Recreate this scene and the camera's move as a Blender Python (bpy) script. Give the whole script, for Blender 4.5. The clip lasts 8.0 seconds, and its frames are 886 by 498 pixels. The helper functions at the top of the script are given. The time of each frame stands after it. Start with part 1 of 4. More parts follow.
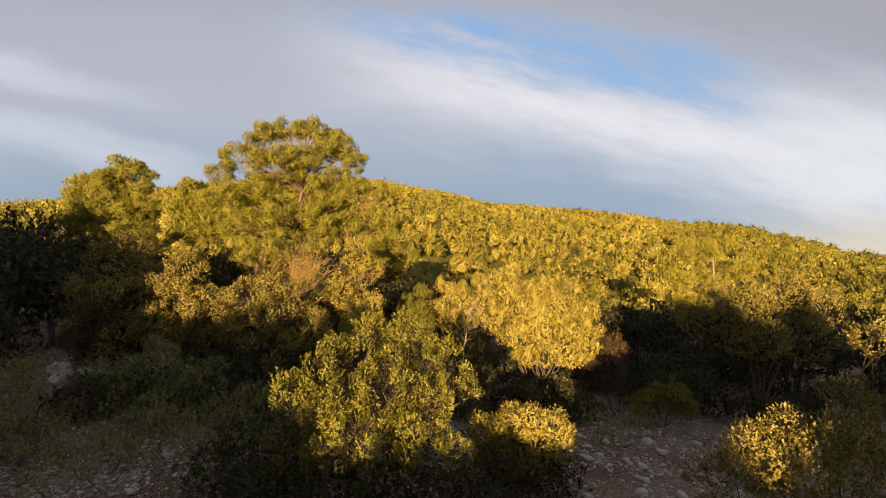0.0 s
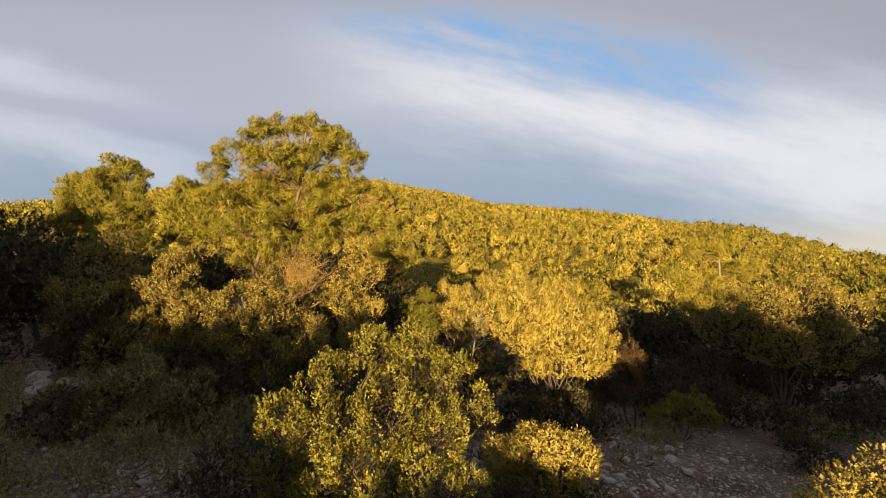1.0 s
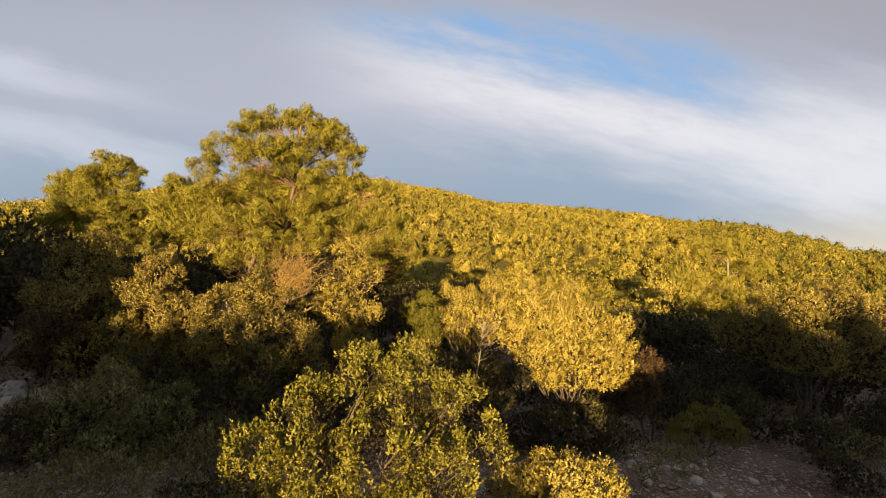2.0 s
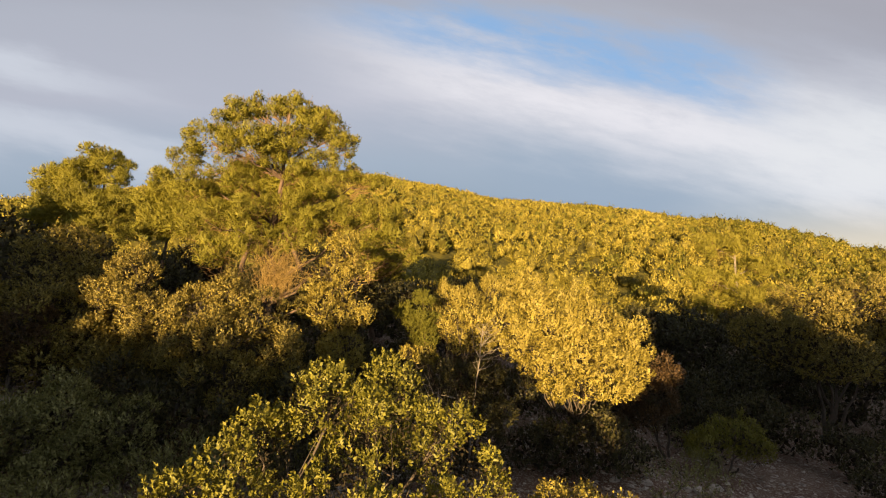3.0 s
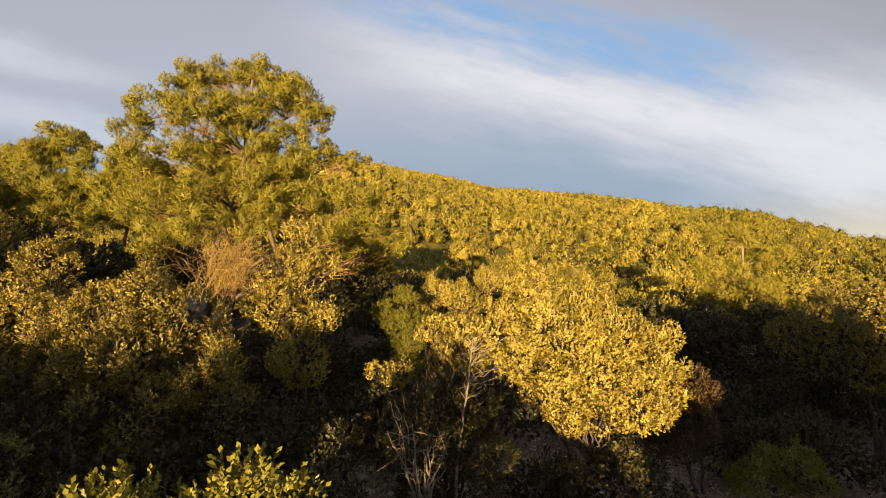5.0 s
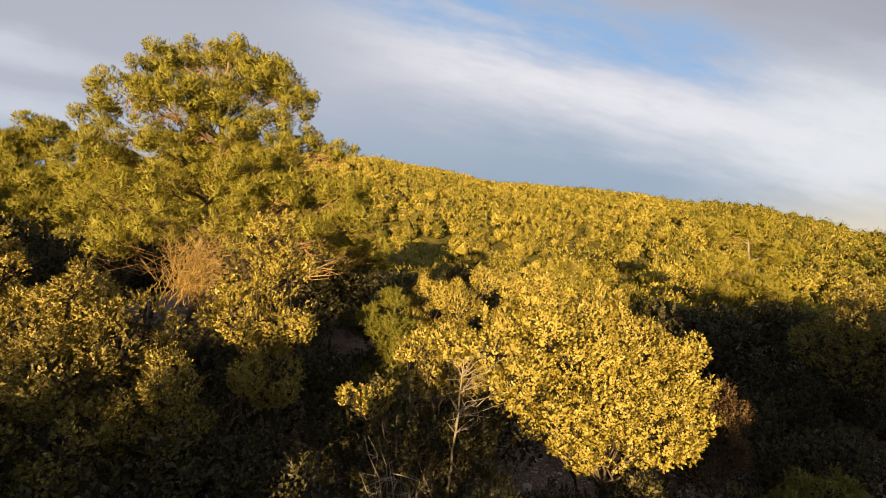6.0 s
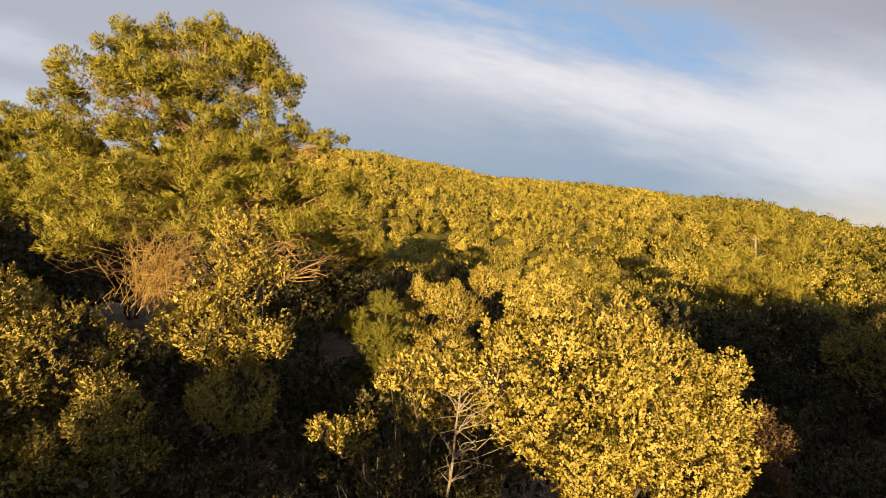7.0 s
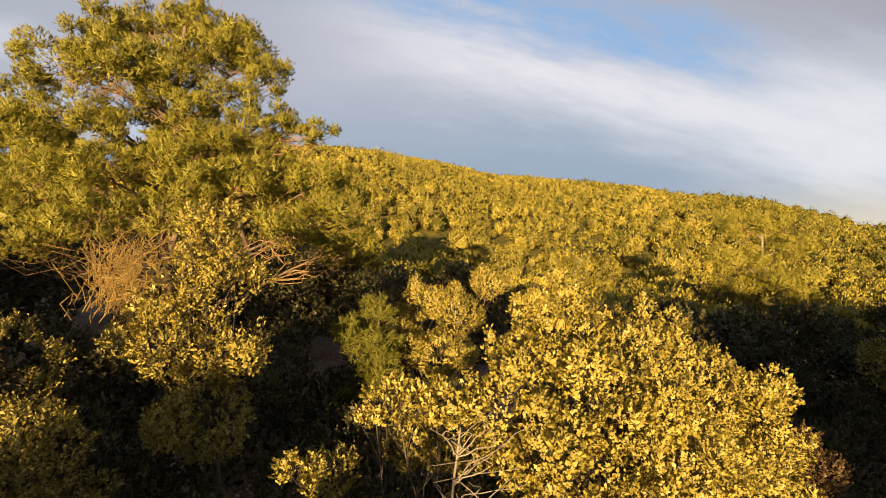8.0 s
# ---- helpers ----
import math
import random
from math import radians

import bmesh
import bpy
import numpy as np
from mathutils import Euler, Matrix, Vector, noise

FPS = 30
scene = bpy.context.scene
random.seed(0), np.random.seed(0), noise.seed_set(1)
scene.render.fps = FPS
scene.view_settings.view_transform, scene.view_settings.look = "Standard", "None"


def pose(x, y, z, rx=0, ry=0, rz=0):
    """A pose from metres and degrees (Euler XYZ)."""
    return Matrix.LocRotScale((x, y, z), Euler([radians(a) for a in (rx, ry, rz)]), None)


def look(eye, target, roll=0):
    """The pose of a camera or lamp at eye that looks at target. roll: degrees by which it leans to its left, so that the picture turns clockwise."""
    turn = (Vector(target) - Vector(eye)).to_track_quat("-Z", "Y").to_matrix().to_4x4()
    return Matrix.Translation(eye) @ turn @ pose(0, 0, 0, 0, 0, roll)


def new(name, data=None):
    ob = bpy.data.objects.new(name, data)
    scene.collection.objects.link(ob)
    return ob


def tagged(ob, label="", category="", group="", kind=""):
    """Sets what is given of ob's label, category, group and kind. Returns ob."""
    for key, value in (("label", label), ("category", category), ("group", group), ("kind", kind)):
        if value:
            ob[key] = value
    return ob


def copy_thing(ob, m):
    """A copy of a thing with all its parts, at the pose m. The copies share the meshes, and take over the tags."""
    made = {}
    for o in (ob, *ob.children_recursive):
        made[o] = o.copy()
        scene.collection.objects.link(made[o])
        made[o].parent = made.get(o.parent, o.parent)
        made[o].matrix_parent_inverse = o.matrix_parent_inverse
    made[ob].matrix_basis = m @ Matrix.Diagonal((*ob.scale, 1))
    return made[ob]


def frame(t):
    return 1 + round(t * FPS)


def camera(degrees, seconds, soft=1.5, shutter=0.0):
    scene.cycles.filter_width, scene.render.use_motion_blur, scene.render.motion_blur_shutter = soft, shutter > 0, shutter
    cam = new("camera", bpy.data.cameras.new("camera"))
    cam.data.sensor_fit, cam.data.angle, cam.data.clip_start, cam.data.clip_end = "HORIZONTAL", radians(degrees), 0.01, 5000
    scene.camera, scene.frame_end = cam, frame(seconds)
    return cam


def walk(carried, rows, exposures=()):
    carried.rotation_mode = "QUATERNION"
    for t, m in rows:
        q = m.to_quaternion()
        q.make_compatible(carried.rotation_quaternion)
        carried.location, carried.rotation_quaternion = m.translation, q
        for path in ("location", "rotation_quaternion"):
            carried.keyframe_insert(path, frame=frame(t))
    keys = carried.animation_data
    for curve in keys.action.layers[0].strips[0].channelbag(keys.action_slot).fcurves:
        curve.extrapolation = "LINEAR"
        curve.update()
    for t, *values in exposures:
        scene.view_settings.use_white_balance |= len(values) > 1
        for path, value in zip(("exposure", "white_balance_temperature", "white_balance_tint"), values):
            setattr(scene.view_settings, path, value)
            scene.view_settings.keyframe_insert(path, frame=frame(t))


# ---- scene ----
cam = camera(85.8, 8.0, soft=1.0)
METRES, EYE, TILT, LEAN, TURN = 9.0, 4.2, 1.0, 0.0, 0.0
ROWS = [
    (0.0, 0.0, 0.0, 0.0, -0.0, 0.0, -0.0),
    (0.5, -0.0094, 0.0464, 0.001, -0.0, 0.03, 0.02),
    (1.0, -0.0171, 0.1034, 0.0047, 0.0, 0.03, 0.04),
    (1.5, -0.022, 0.1586, 0.0099, 0.11, -0.01, 0.09),
    (3.0, -0.0039, 0.3486, 0.008, 0.42, -0.52, 0.04),
    (3.5, 0.0007, 0.4136, 0.0046, 0.46, -0.84, 0.04),
    (4.0, 0.0082, 0.4833, 0.0024, 0.45, -1.26, 0.06),
    (4.5, 0.0176, 0.5475, 0.0012, 0.17, -1.48, 0.05),
    (6.0, 0.0491, 0.7541, 0.0096, 0.09, -2.45, -0.03),
    (6.5, 0.0548, 0.8168, 0.0136, 0.09, -2.76, -0.08),
    (7.0, 0.0588, 0.8841, 0.0145, 0.11, -3.01, -0.03),
    (7.5, 0.0613, 0.94, 0.0136, 0.12, -3.19, -0.04),
    (8.0, 0.0632, 0.9921, 0.0131, 0.16, -3.27, -0.01),
]
walk(cam, [(t, pose(0, 0, EYE, TILT, LEAN, TURN) @ pose(METRES * x, METRES * y, METRES * z, 90 + pitch, roll, yaw)) for t, x, y, z, yaw, pitch, roll in ROWS], [(0.0, 1.6), (8.0, 1.6)])

# ---- world, sun ----
SUN_AZ, SUN_EL = 11.0, 7.5          # the light travels towards this bearing (from +y to +x), falling by SUN_EL


def lin(r, g, b):
    f = lambda c: ((c / 255 + 0.055) / 1.055) ** 2.4 if c > 10 else c / 255 / 12.92
    return (f(r), f(g), f(b), 1.0)


class Nodes:
    """Short hand for building node trees."""

    def __init__(self, tree):
        self.t = tree
        self.t.nodes.clear()

    def add(self, kind, ins=None, **props):
        n = self.t.nodes.new(kind)
        for k, v in props.items():
            setattr(n, k, v)
        for k, v in (ins or {}).items():
            self.put(n.inputs[k], v)
        return n

    def put(self, socket, v):
        if isinstance(v, bpy.types.NodeSocket):
            self.t.links.new(v, socket)
        elif isinstance(v, bpy.types.Node):
            self.t.links.new(v.outputs[0], socket)
        else:
            socket.default_value = v

    def math(self, op, a, b=0.0, c=0.0):
        n = self.add("ShaderNodeMath", {0: a, 1: b, 2: c}, operation=op)
        return n.outputs[0]

    def noise(self, vec, scale, detail=4.0, rough=0.55, **kw):
        n = self.add("ShaderNodeTexNoise", {"Scale": scale, "Detail": detail, "Roughness": rough})
        if vec is not None:
            self.put(n.inputs["Vector"], vec)
        return n.outputs[0]

    def ramp(self, fac, stops, mode="LINEAR"):
        n = self.add("ShaderNodeValToRGB", {0: fac})
        n.color_ramp.interpolation = mode
        e = n.color_ramp.elements
        while len(e) < len(stops):
            e.new(0.5)
        for el, (p, c) in zip(e, stops):
            el.position, el.color = p, c
        return n.outputs[0]

    def span(self, v, a, b, lo=0.0, hi=1.0, kind="SMOOTHSTEP"):
        n = self.add("ShaderNodeMapRange", {0: v, 1: a, 2: b, 3: lo, 4: hi}, interpolation_type=kind)
        return n.outputs[0]

    def mix(self, fac, a, b, blend="MIX"):
        n = self.add("ShaderNodeMix", data_type="RGBA", blend_type=blend)
        self.put(n.inputs[0], fac)
        self.put(n.inputs[6], a)
        self.put(n.inputs[7], b)
        return n.outputs[2]


world = bpy.data.worlds.new("sky")
scene.world = world
world.use_nodes = True
w = Nodes(world.node_tree)
sky = w.add("ShaderNodeTexSky", sky_type="NISHITA", sun_disc=False, sun_elevation=radians(SUN_EL),
            sun_rotation=radians(SUN_AZ + 180), air_density=1.0, dust_density=1.5, ozone_density=1.5)
way = w.add("ShaderNodeTexCoord").outputs["Generated"]
sx = w.add("ShaderNodeSeparateXYZ", {0: way})
ahead = w.math("MAXIMUM", w.math("ABSOLUTE", sx.outputs[1]), 0.08)
u = w.math("DIVIDE", sx.outputs[0], ahead)
v = w.math("DIVIDE", sx.outputs[2], ahead)
# long cloud bands that slant down to the right, broken by one blue gap


def bump(value, middle, half):
    return w.span(w.math("ABSOLUTE", w.math("SUBTRACT", value, middle)), half, 0.0)


def both(*parts):
    out = parts[0]
    for p in parts[1:]:
        out = w.math("MULTIPLY", out, p)
    return out


level = w.math("ADD", v, w.math("MULTIPLY", u, 0.22))
streak = w.add("ShaderNodeCombineXYZ", {0: w.math("MULTIPLY", u, 1.1), 1: w.math("MULTIPLY", level, 4.6), 2: 3.0})
puff = w.noise(streak, 1.7, 5.0, 0.5)
fine = w.noise(streak, 4.6, 7.0, 0.62)
wisp = w.noise(w.add("ShaderNodeCombineXYZ", {0: w.math("MULTIPLY", u, 2.2), 1: w.math("MULTIPLY", level, 7.0), 2: 8.0}), 3.1, 8.0, 0.66)
drift = w.math("ADD", w.math("MULTIPLY", w.math("SUBTRACT", puff, 0.5), 0.16), w.math("MULTIPLY", w.math("SUBTRACT", fine, 0.5), 0.08))
band = w.math("ADD", level, drift)
cloud = w.ramp(w.span(w.math("ADD", v, w.math("MULTIPLY", drift, 0.5)), 0.0, 1.0, kind="LINEAR"), [
    (0.0, lin(140, 155, 168)), (0.08, lin(137, 154, 171)), (0.19, lin(152, 165, 181)), (0.32, lin(168, 172, 185)), (0.5, lin(163, 167, 179)), (1.0, lin(104, 108, 120))])
left_low = both(bump(band, 0.055, 0.07), w.span(u, -0.25, -0.7), 0.7)
left_high = both(bump(band, 0.2, 0.06), w.span(u, -0.45, -0.95), 0.75)
cloud = w.mix(w.math("MAXIMUM", left_low, left_high), cloud, lin(192, 197, 207))
cloud = w.mix(both(w.span(band, 0.48, 0.72), w.span(u, 0.0, 0.6)), cloud, lin(154, 155, 165))
cloud = w.mix(both(w.span(u, -0.02, 0.3), bump(band, 0.2, 0.12), w.span(u, 0.8, 0.5), 0.75), cloud, lin(146, 162, 181))
cloud = w.mix(both(bump(band, 0.365, 0.155), w.span(u, -0.45, 0.15), w.span(wisp, 0.25, 0.6, 0.58, 0.84)), cloud, lin(221, 219, 224))
cloud = w.mix(both(w.span(u, 0.4, 0.85), bump(w.math("ADD", v, drift), 0.2, 0.23), w.span(wisp, 0.3, 0.6, 0.75, 1.0)), cloud, lin(211, 213, 217))
cloud = w.mix(both(w.span(u, 0.35, 0.9), w.span(v, 0.13, 0.0), 0.8), cloud, lin(220, 208, 186))
gap = both(bump(w.math("ADD", band, both(w.math("SUBTRACT", u, 0.45), w.math("SUBTRACT", u, 0.45), 0.12)), 0.5, 0.1), w.span(u, -0.4, 0.08), w.span(u, 0.78, 0.5), w.span(wisp, 0.75, 0.35, 0.3, 0.95))
blue = w.mix(0.3, lin(138, 177, 223), w.mix(1.0, sky, (0.12, 0.12, 0.12, 1), "MULTIPLY"))
heaven = w.mix(gap, cloud, blue)
w.add("ShaderNodeOutputWorld", {0: w.add("ShaderNodeBackground", {0: heaven, 1: 0.40})})

sun = new("sun", bpy.data.lights.new("sun", "SUN"))
sun.data.energy, sun.data.angle, sun.data.color = 5.0, radians(0.55), (1.0, 0.68, 0.32)
a, e = radians(SUN_AZ), radians(SUN_EL)
sun.matrix_world = look((-60 * math.sin(a), -60 * math.cos(a), 30), (-60 * math.sin(a) + math.sin(a) * math.cos(e), -60 * math.cos(a) + math.cos(a) * math.cos(e), 30 - math.sin(e)))


# ---- materials ----
def material(name):
    m = bpy.data.materials.new(name)
    m.use_nodes = True
    return m, Nodes(m.node_tree)


def leaf_material(name, dark, mid, pale, passing=0.18, rough=0.55, patch=0.5, broad=0.9):
    """Leaves: each one its own tone, with paler and duller patches over the plant."""
    m, n = material(name)
    geo = n.add("ShaderNodeNewGeometry")
    tone = n.ramp(geo.outputs["Random Per Island"], [(0.0, dark), (0.45, mid), (1.0, pale)])
    place = n.add("ShaderNodeTexCoord").outputs["Object"]
    big = n.noise(place, broad, 3.0)
    tone = n.mix(n.span(big, 0.4, 0.68, 0.0, patch), tone, n.mix(0.5, dark, mid))
    face = n.add("ShaderNodeBsdfPrincipled", {"Base Color": tone, "Roughness": rough, "Specular IOR Level": 0.35})
    back = n.add("ShaderNodeBsdfTranslucent", {0: tone})
    n.add("ShaderNodeOutputMaterial", {0: n.add("ShaderNodeMixShader", {0: passing, 1: face.outputs[0], 2: back.outputs[0]}).outputs[0]})
    return m


def far_leaf_material(name, dark, mid, pale, cell):
    """Distant crowns: each plant its own tone, with a little change from spray to spray."""
    m, n = material(name)
    geo = n.add("ShaderNodeNewGeometry")
    place = n.add("ShaderNodeTexCoord").outputs["Object"]
    one = n.add("ShaderNodeSeparateColor", {0: n.add("ShaderNodeTexVoronoi", {"Vector": place, "Scale": cell}).outputs["Color"]}).outputs[0]
    stand = n.noise(place, 0.022, 4.0, 0.6)
    mixed = n.math("ADD", n.math("MULTIPLY", one, 0.5), n.math("ADD", n.math("MULTIPLY", geo.outputs["Random Per Island"], 0.14), n.math("MULTIPLY", n.span(stand, 0.35, 0.65), 0.36)))
    tint = n.ramp(mixed, [(0.1, dark), (0.5, mid), (0.9, pale)])
    face = n.add("ShaderNodeBsdfPrincipled", {"Base Color": tint, "Roughness": 0.65, "Specular IOR Level": 0.25})
    back = n.add("ShaderNodeBsdfTranslucent", {0: tint})
    n.add("ShaderNodeOutputMaterial", {0: n.add("ShaderNodeMixShader", {0: 0.12, 1: face.outputs[0], 2: back.outputs[0]}).outputs[0]})
    return m


def bark_material(name, dark, pale, scale=14.0):
    m, n = material(name)
    place = n.add("ShaderNodeTexCoord").outputs["Object"]
    stretch = n.add("ShaderNodeMapping", {0: place, 3: (1.0, 1.0, 0.25)}).outputs[0]
    ridges = n.noise(stretch, scale, 6.0, 0.65)
    stains = n.noise(place, 1.7, 3.0)
    tone = n.mix(n.span(stains, 0.4, 0.65, 0.0, 0.45), n.ramp(ridges, [(0.3, dark), (0.7, pale)]), dark)
    bump = n.add("ShaderNodeBump", {"Height": ridges, "Strength": 0.7, "Distance": 0.02})
    b = n.add("ShaderNodeBsdfPrincipled", {"Base Color": tone, "Roughness": 0.9, "Normal": bump.outputs[0]})
    n.add("ShaderNodeOutputMaterial", {0: b.outputs[0]})
    return m


OAK = leaf_material("holm_oak_leaves", (0.08, 0.066, 0.014, 1), (0.205, 0.166, 0.03, 1), (0.44, 0.35, 0.08, 1))
# evergreen leaves coloured darker to deepen the shade of thicket and grove
SHADE_DARK_OAK = leaf_material("shade_dark_evergreen_leaves", (0.02, 0.019, 0.007, 1), (0.052, 0.048, 0.013, 1), (0.105, 0.093, 0.027, 1))
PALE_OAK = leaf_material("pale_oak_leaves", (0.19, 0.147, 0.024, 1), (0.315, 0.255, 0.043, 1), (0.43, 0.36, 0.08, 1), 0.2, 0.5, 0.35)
GREEN_OAK = leaf_material("kermes_oak_leaves", (0.11, 0.105, 0.013, 1), (0.19, 0.177, 0.02, 1), (0.29, 0.26, 0.038, 1))
RUSTY_LEAF = leaf_material("rusty_leaves", (0.035, 0.02, 0.009, 1), (0.09, 0.055, 0.018, 1), (0.17, 0.1, 0.035, 1))
SCRUB = leaf_material("scrub_leaves", (0.065, 0.063, 0.019, 1), (0.175, 0.172, 0.045, 1), (0.36, 0.34, 0.12, 1))
PINE = leaf_material("pine_needles", (0.145, 0.138, 0.013, 1), (0.212, 0.195, 0.018, 1), (0.29, 0.257, 0.029, 1), 0.2, 0.6, 0.4, 1.4)
FAR_PINE = far_leaf_material("far_pine_needles", (0.095, 0.096, 0.012, 1), (0.155, 0.147, 0.018, 1), (0.23, 0.21, 0.027, 1), 0.3)
FAR_LEAF = far_leaf_material("far_wood_leaves", (0.15, 0.129, 0.017, 1), (0.295, 0.247, 0.035, 1), (0.43, 0.35, 0.06, 1), 0.32)
# darker copy of the far leaves, for shade between the sprays
FAR_INNER_SHADE = far_leaf_material("far_inner_shade_leaves", (0.06, 0.053, 0.009, 1), (0.125, 0.105, 0.016, 1), (0.2, 0.165, 0.027, 1), 0.32)
OLIVE_PINE = leaf_material("olive_pine_needles", (0.15, 0.138, 0.015, 1), (0.245, 0.218, 0.023, 1), (0.34, 0.295, 0.036, 1), 0.15, 0.6, 0.55, 0.7)
# brown inner leaves, coloured near black as the shade inside crowns
DEEP_SHADE = leaf_material("inner_shade_foliage", (0.012, 0.009, 0.004, 1), (0.028, 0.02, 0.007, 1), (0.055, 0.038, 0.013, 1), 0.05, 0.8)
DRY_GRASS = leaf_material("dry_grass", (0.05, 0.04, 0.018, 1), (0.1, 0.08, 0.035, 1), (0.17, 0.14, 0.07, 1))
OAK_BARK = bark_material("oak_bark", (0.045, 0.034, 0.025, 1), (0.14, 0.108, 0.075, 1))
PINE_BARK = bark_material("pine_bark", (0.07, 0.045, 0.03, 1), (0.2, 0.135, 0.085, 1))
DRY_TWIG = bark_material("dry_twigs", (0.26, 0.17, 0.045, 1), (0.48, 0.33, 0.1, 1))
PINE_TWIG = bark_material("pine_twigs", (0.19, 0.11, 0.04, 1), (0.38, 0.24, 0.1, 1))
PALE_BARK = bark_material("pale_bark", (0.14, 0.115, 0.085, 1), (0.34, 0.29, 0.22, 1))


def stone_material():
    m, n = material("limestone")
    place = n.add("ShaderNodeTexCoord").outputs["Object"]
    geo = n.add("ShaderNodeNewGeometry")
    grain = n.noise(place, 24.0, 6.0, 0.6)
    blot = n.noise(place, 3.0, 4.0)
    tone = n.ramp(geo.outputs["Random Per Island"], [(0.0, (0.25, 0.18, 0.135, 1)), (0.5, (0.42, 0.35, 0.275, 1)), (1.0, (0.62, 0.56, 0.47, 1))])
    tone = n.mix(n.span(grain, 0.35, 0.7, 0.0, 0.6), tone, (0.15, 0.12, 0.1, 1))
    tone = n.mix(n.span(blot, 0.5, 0.7, 0.0, 0.5), tone, (0.09, 0.085, 0.07, 1))
    bump = n.add("ShaderNodeBump", {"Height": grain, "Strength": 0.6, "Distance": 0.02})
    b = n.add("ShaderNodeBsdfPrincipled", {"Base Color": tone, "Roughness": 0.9, "Normal": bump.outputs[0]})
    n.add("ShaderNodeOutputMaterial", {0: b.outputs[0]})
    return m


def soil_material():
    m, n = material("stony_soil")
    place = n.add("ShaderNodeTexCoord").outputs["Object"]
    warped = n.mix(0.04, place, n.add("ShaderNodeTexNoise", {"Vector": place, "Scale": 6.0}).outputs["Color"], "ADD")
    coarse = n.noise(place, 0.5, 5.0)
    fine = n.noise(place, 30.0, 5.0, 0.65)
    tone = n.ramp(coarse, [(0.3, (0.095, 0.05, 0.031, 1)), (0.5, (0.145, 0.088, 0.057, 1)), (0.7, (0.2, 0.137, 0.093, 1))])
    tone = n.mix(n.span(fine, 0.5, 0.75, 0.0, 0.5), tone, (0.07, 0.046, 0.033, 1))
    high = n.math("MULTIPLY", fine, 0.4)
    for scale, share in ((9.0, 0.3), (22.0, 0.45), (48.0, 0.5)):
        cell = n.add("ShaderNodeTexVoronoi", {"Vector": warped, "Scale": scale})
        pick = n.add("ShaderNodeSeparateColor", {0: cell.outputs["Color"]})
        mask = n.math("MULTIPLY", n.math("LESS_THAN", pick.outputs[0], n.math("MULTIPLY", n.span(coarse, 0.3, 0.6, 0.5, 1.2), share)), n.span(cell.outputs["Distance"], 0.5, 0.3))
        pebble = n.ramp(pick.outputs[1], [(0.0, (0.2, 0.145, 0.105, 1)), (0.6, (0.36, 0.295, 0.23, 1)), (1.0, (0.55, 0.49, 0.41, 1))])
        tone = n.mix(mask, tone, pebble)
        high = n.math("ADD", high, n.math("MULTIPLY", mask, n.math("MULTIPLY", n.math("SUBTRACT", 0.7, cell.outputs["Distance"]), 12.0 / scale)))
    far = n.add("ShaderNodeVectorMath", {0: place}, operation="LENGTH").outputs["Value"]
    green = n.mix(n.span(n.noise(place, 0.45, 8.0, 0.75), 0.35, 0.65), (0.06, 0.055, 0.01, 1), (0.17, 0.145, 0.025, 1))
    tone = n.mix(n.span(far, 30.0, 75.0), tone, green)
    bump = n.add("ShaderNodeBump", {"Height": high, "Strength": 0.8, "Distance": 0.05})
    b = n.add("ShaderNodeBsdfPrincipled", {"Base Color": tone, "Roughness": 0.95, "Specular IOR Level": 0.2, "Normal": bump.outputs[0]})
    n.add("ShaderNodeOutputMaterial", {0: b.outputs[0]})
    return m


STONE, SOIL = stone_material(), soil_material()

# ---- building helpers ----
rng = np.random.default_rng(7)


def mesh_of(name, verts, faces, mat, smooth=False):
    """A mesh from an (n, 3) array and an (m, k) array of faces with k corners each."""
    verts, faces = np.asarray(verts, np.float32), np.asarray(faces, np.int32)
    me = bpy.data.meshes.new(name)
    me.vertices.add(len(verts))
    me.vertices.foreach_set("co", verts.ravel())
    me.loops.add(faces.size)
    me.loops.foreach_set("vertex_index", faces.ravel())
    me.polygons.add(len(faces))
    me.polygons.foreach_set("loop_start", np.arange(0, faces.size, faces.shape[1], dtype=np.int32))
    me.polygons.foreach_set("use_smooth", np.full(len(faces), smooth))
    me.update(calc_edges=True)
    me.materials.append(mat)
    return me


def softened(name, v, f, out, mat, weight):
    """A leaf mesh whose blades are shaded partly as the round of the clump that they belong to; out is one way a blade."""
    out = unit(out * np.array([1, 1, 0.4]))
    flat = unit(np.cross(v[f[:, 1]] - v[f[:, 0]], v[f[:, 2]] - v[f[:, 0]]))
    flip = (flat * out).sum(1) < 0
    f = f.copy()
    f[flip] = f[flip][:, ::-1]
    flat[flip] *= -1
    me = mesh_of(name, v, f, mat, True)
    me.normals_split_custom_set(np.repeat(unit(out * weight + flat * (1 - weight)), f.shape[1], 0).astype(np.float32))
    return me


def part(name, me, parent, label=""):
    ob = new(name, me)
    ob.parent = parent
    if label:
        ob["label"] = label
    return ob


def unit(v):
    return v / np.maximum(np.linalg.norm(v, axis=-1, keepdims=True), 1e-9)


def ball(n):
    return unit(rng.normal(size=(n, 3)))


def wavy(p, scale, seed):
    """Cheap smooth noise, about -1 to 1."""
    r = np.random.default_rng(seed)
    out = np.zeros(len(p))
    for k in range(7):
        d = unit(r.normal(size=3)) * scale * r.uniform(0.6, 1.7)
        out += np.sin(p @ d + r.uniform(0, 6.28))
    return out / 3.0


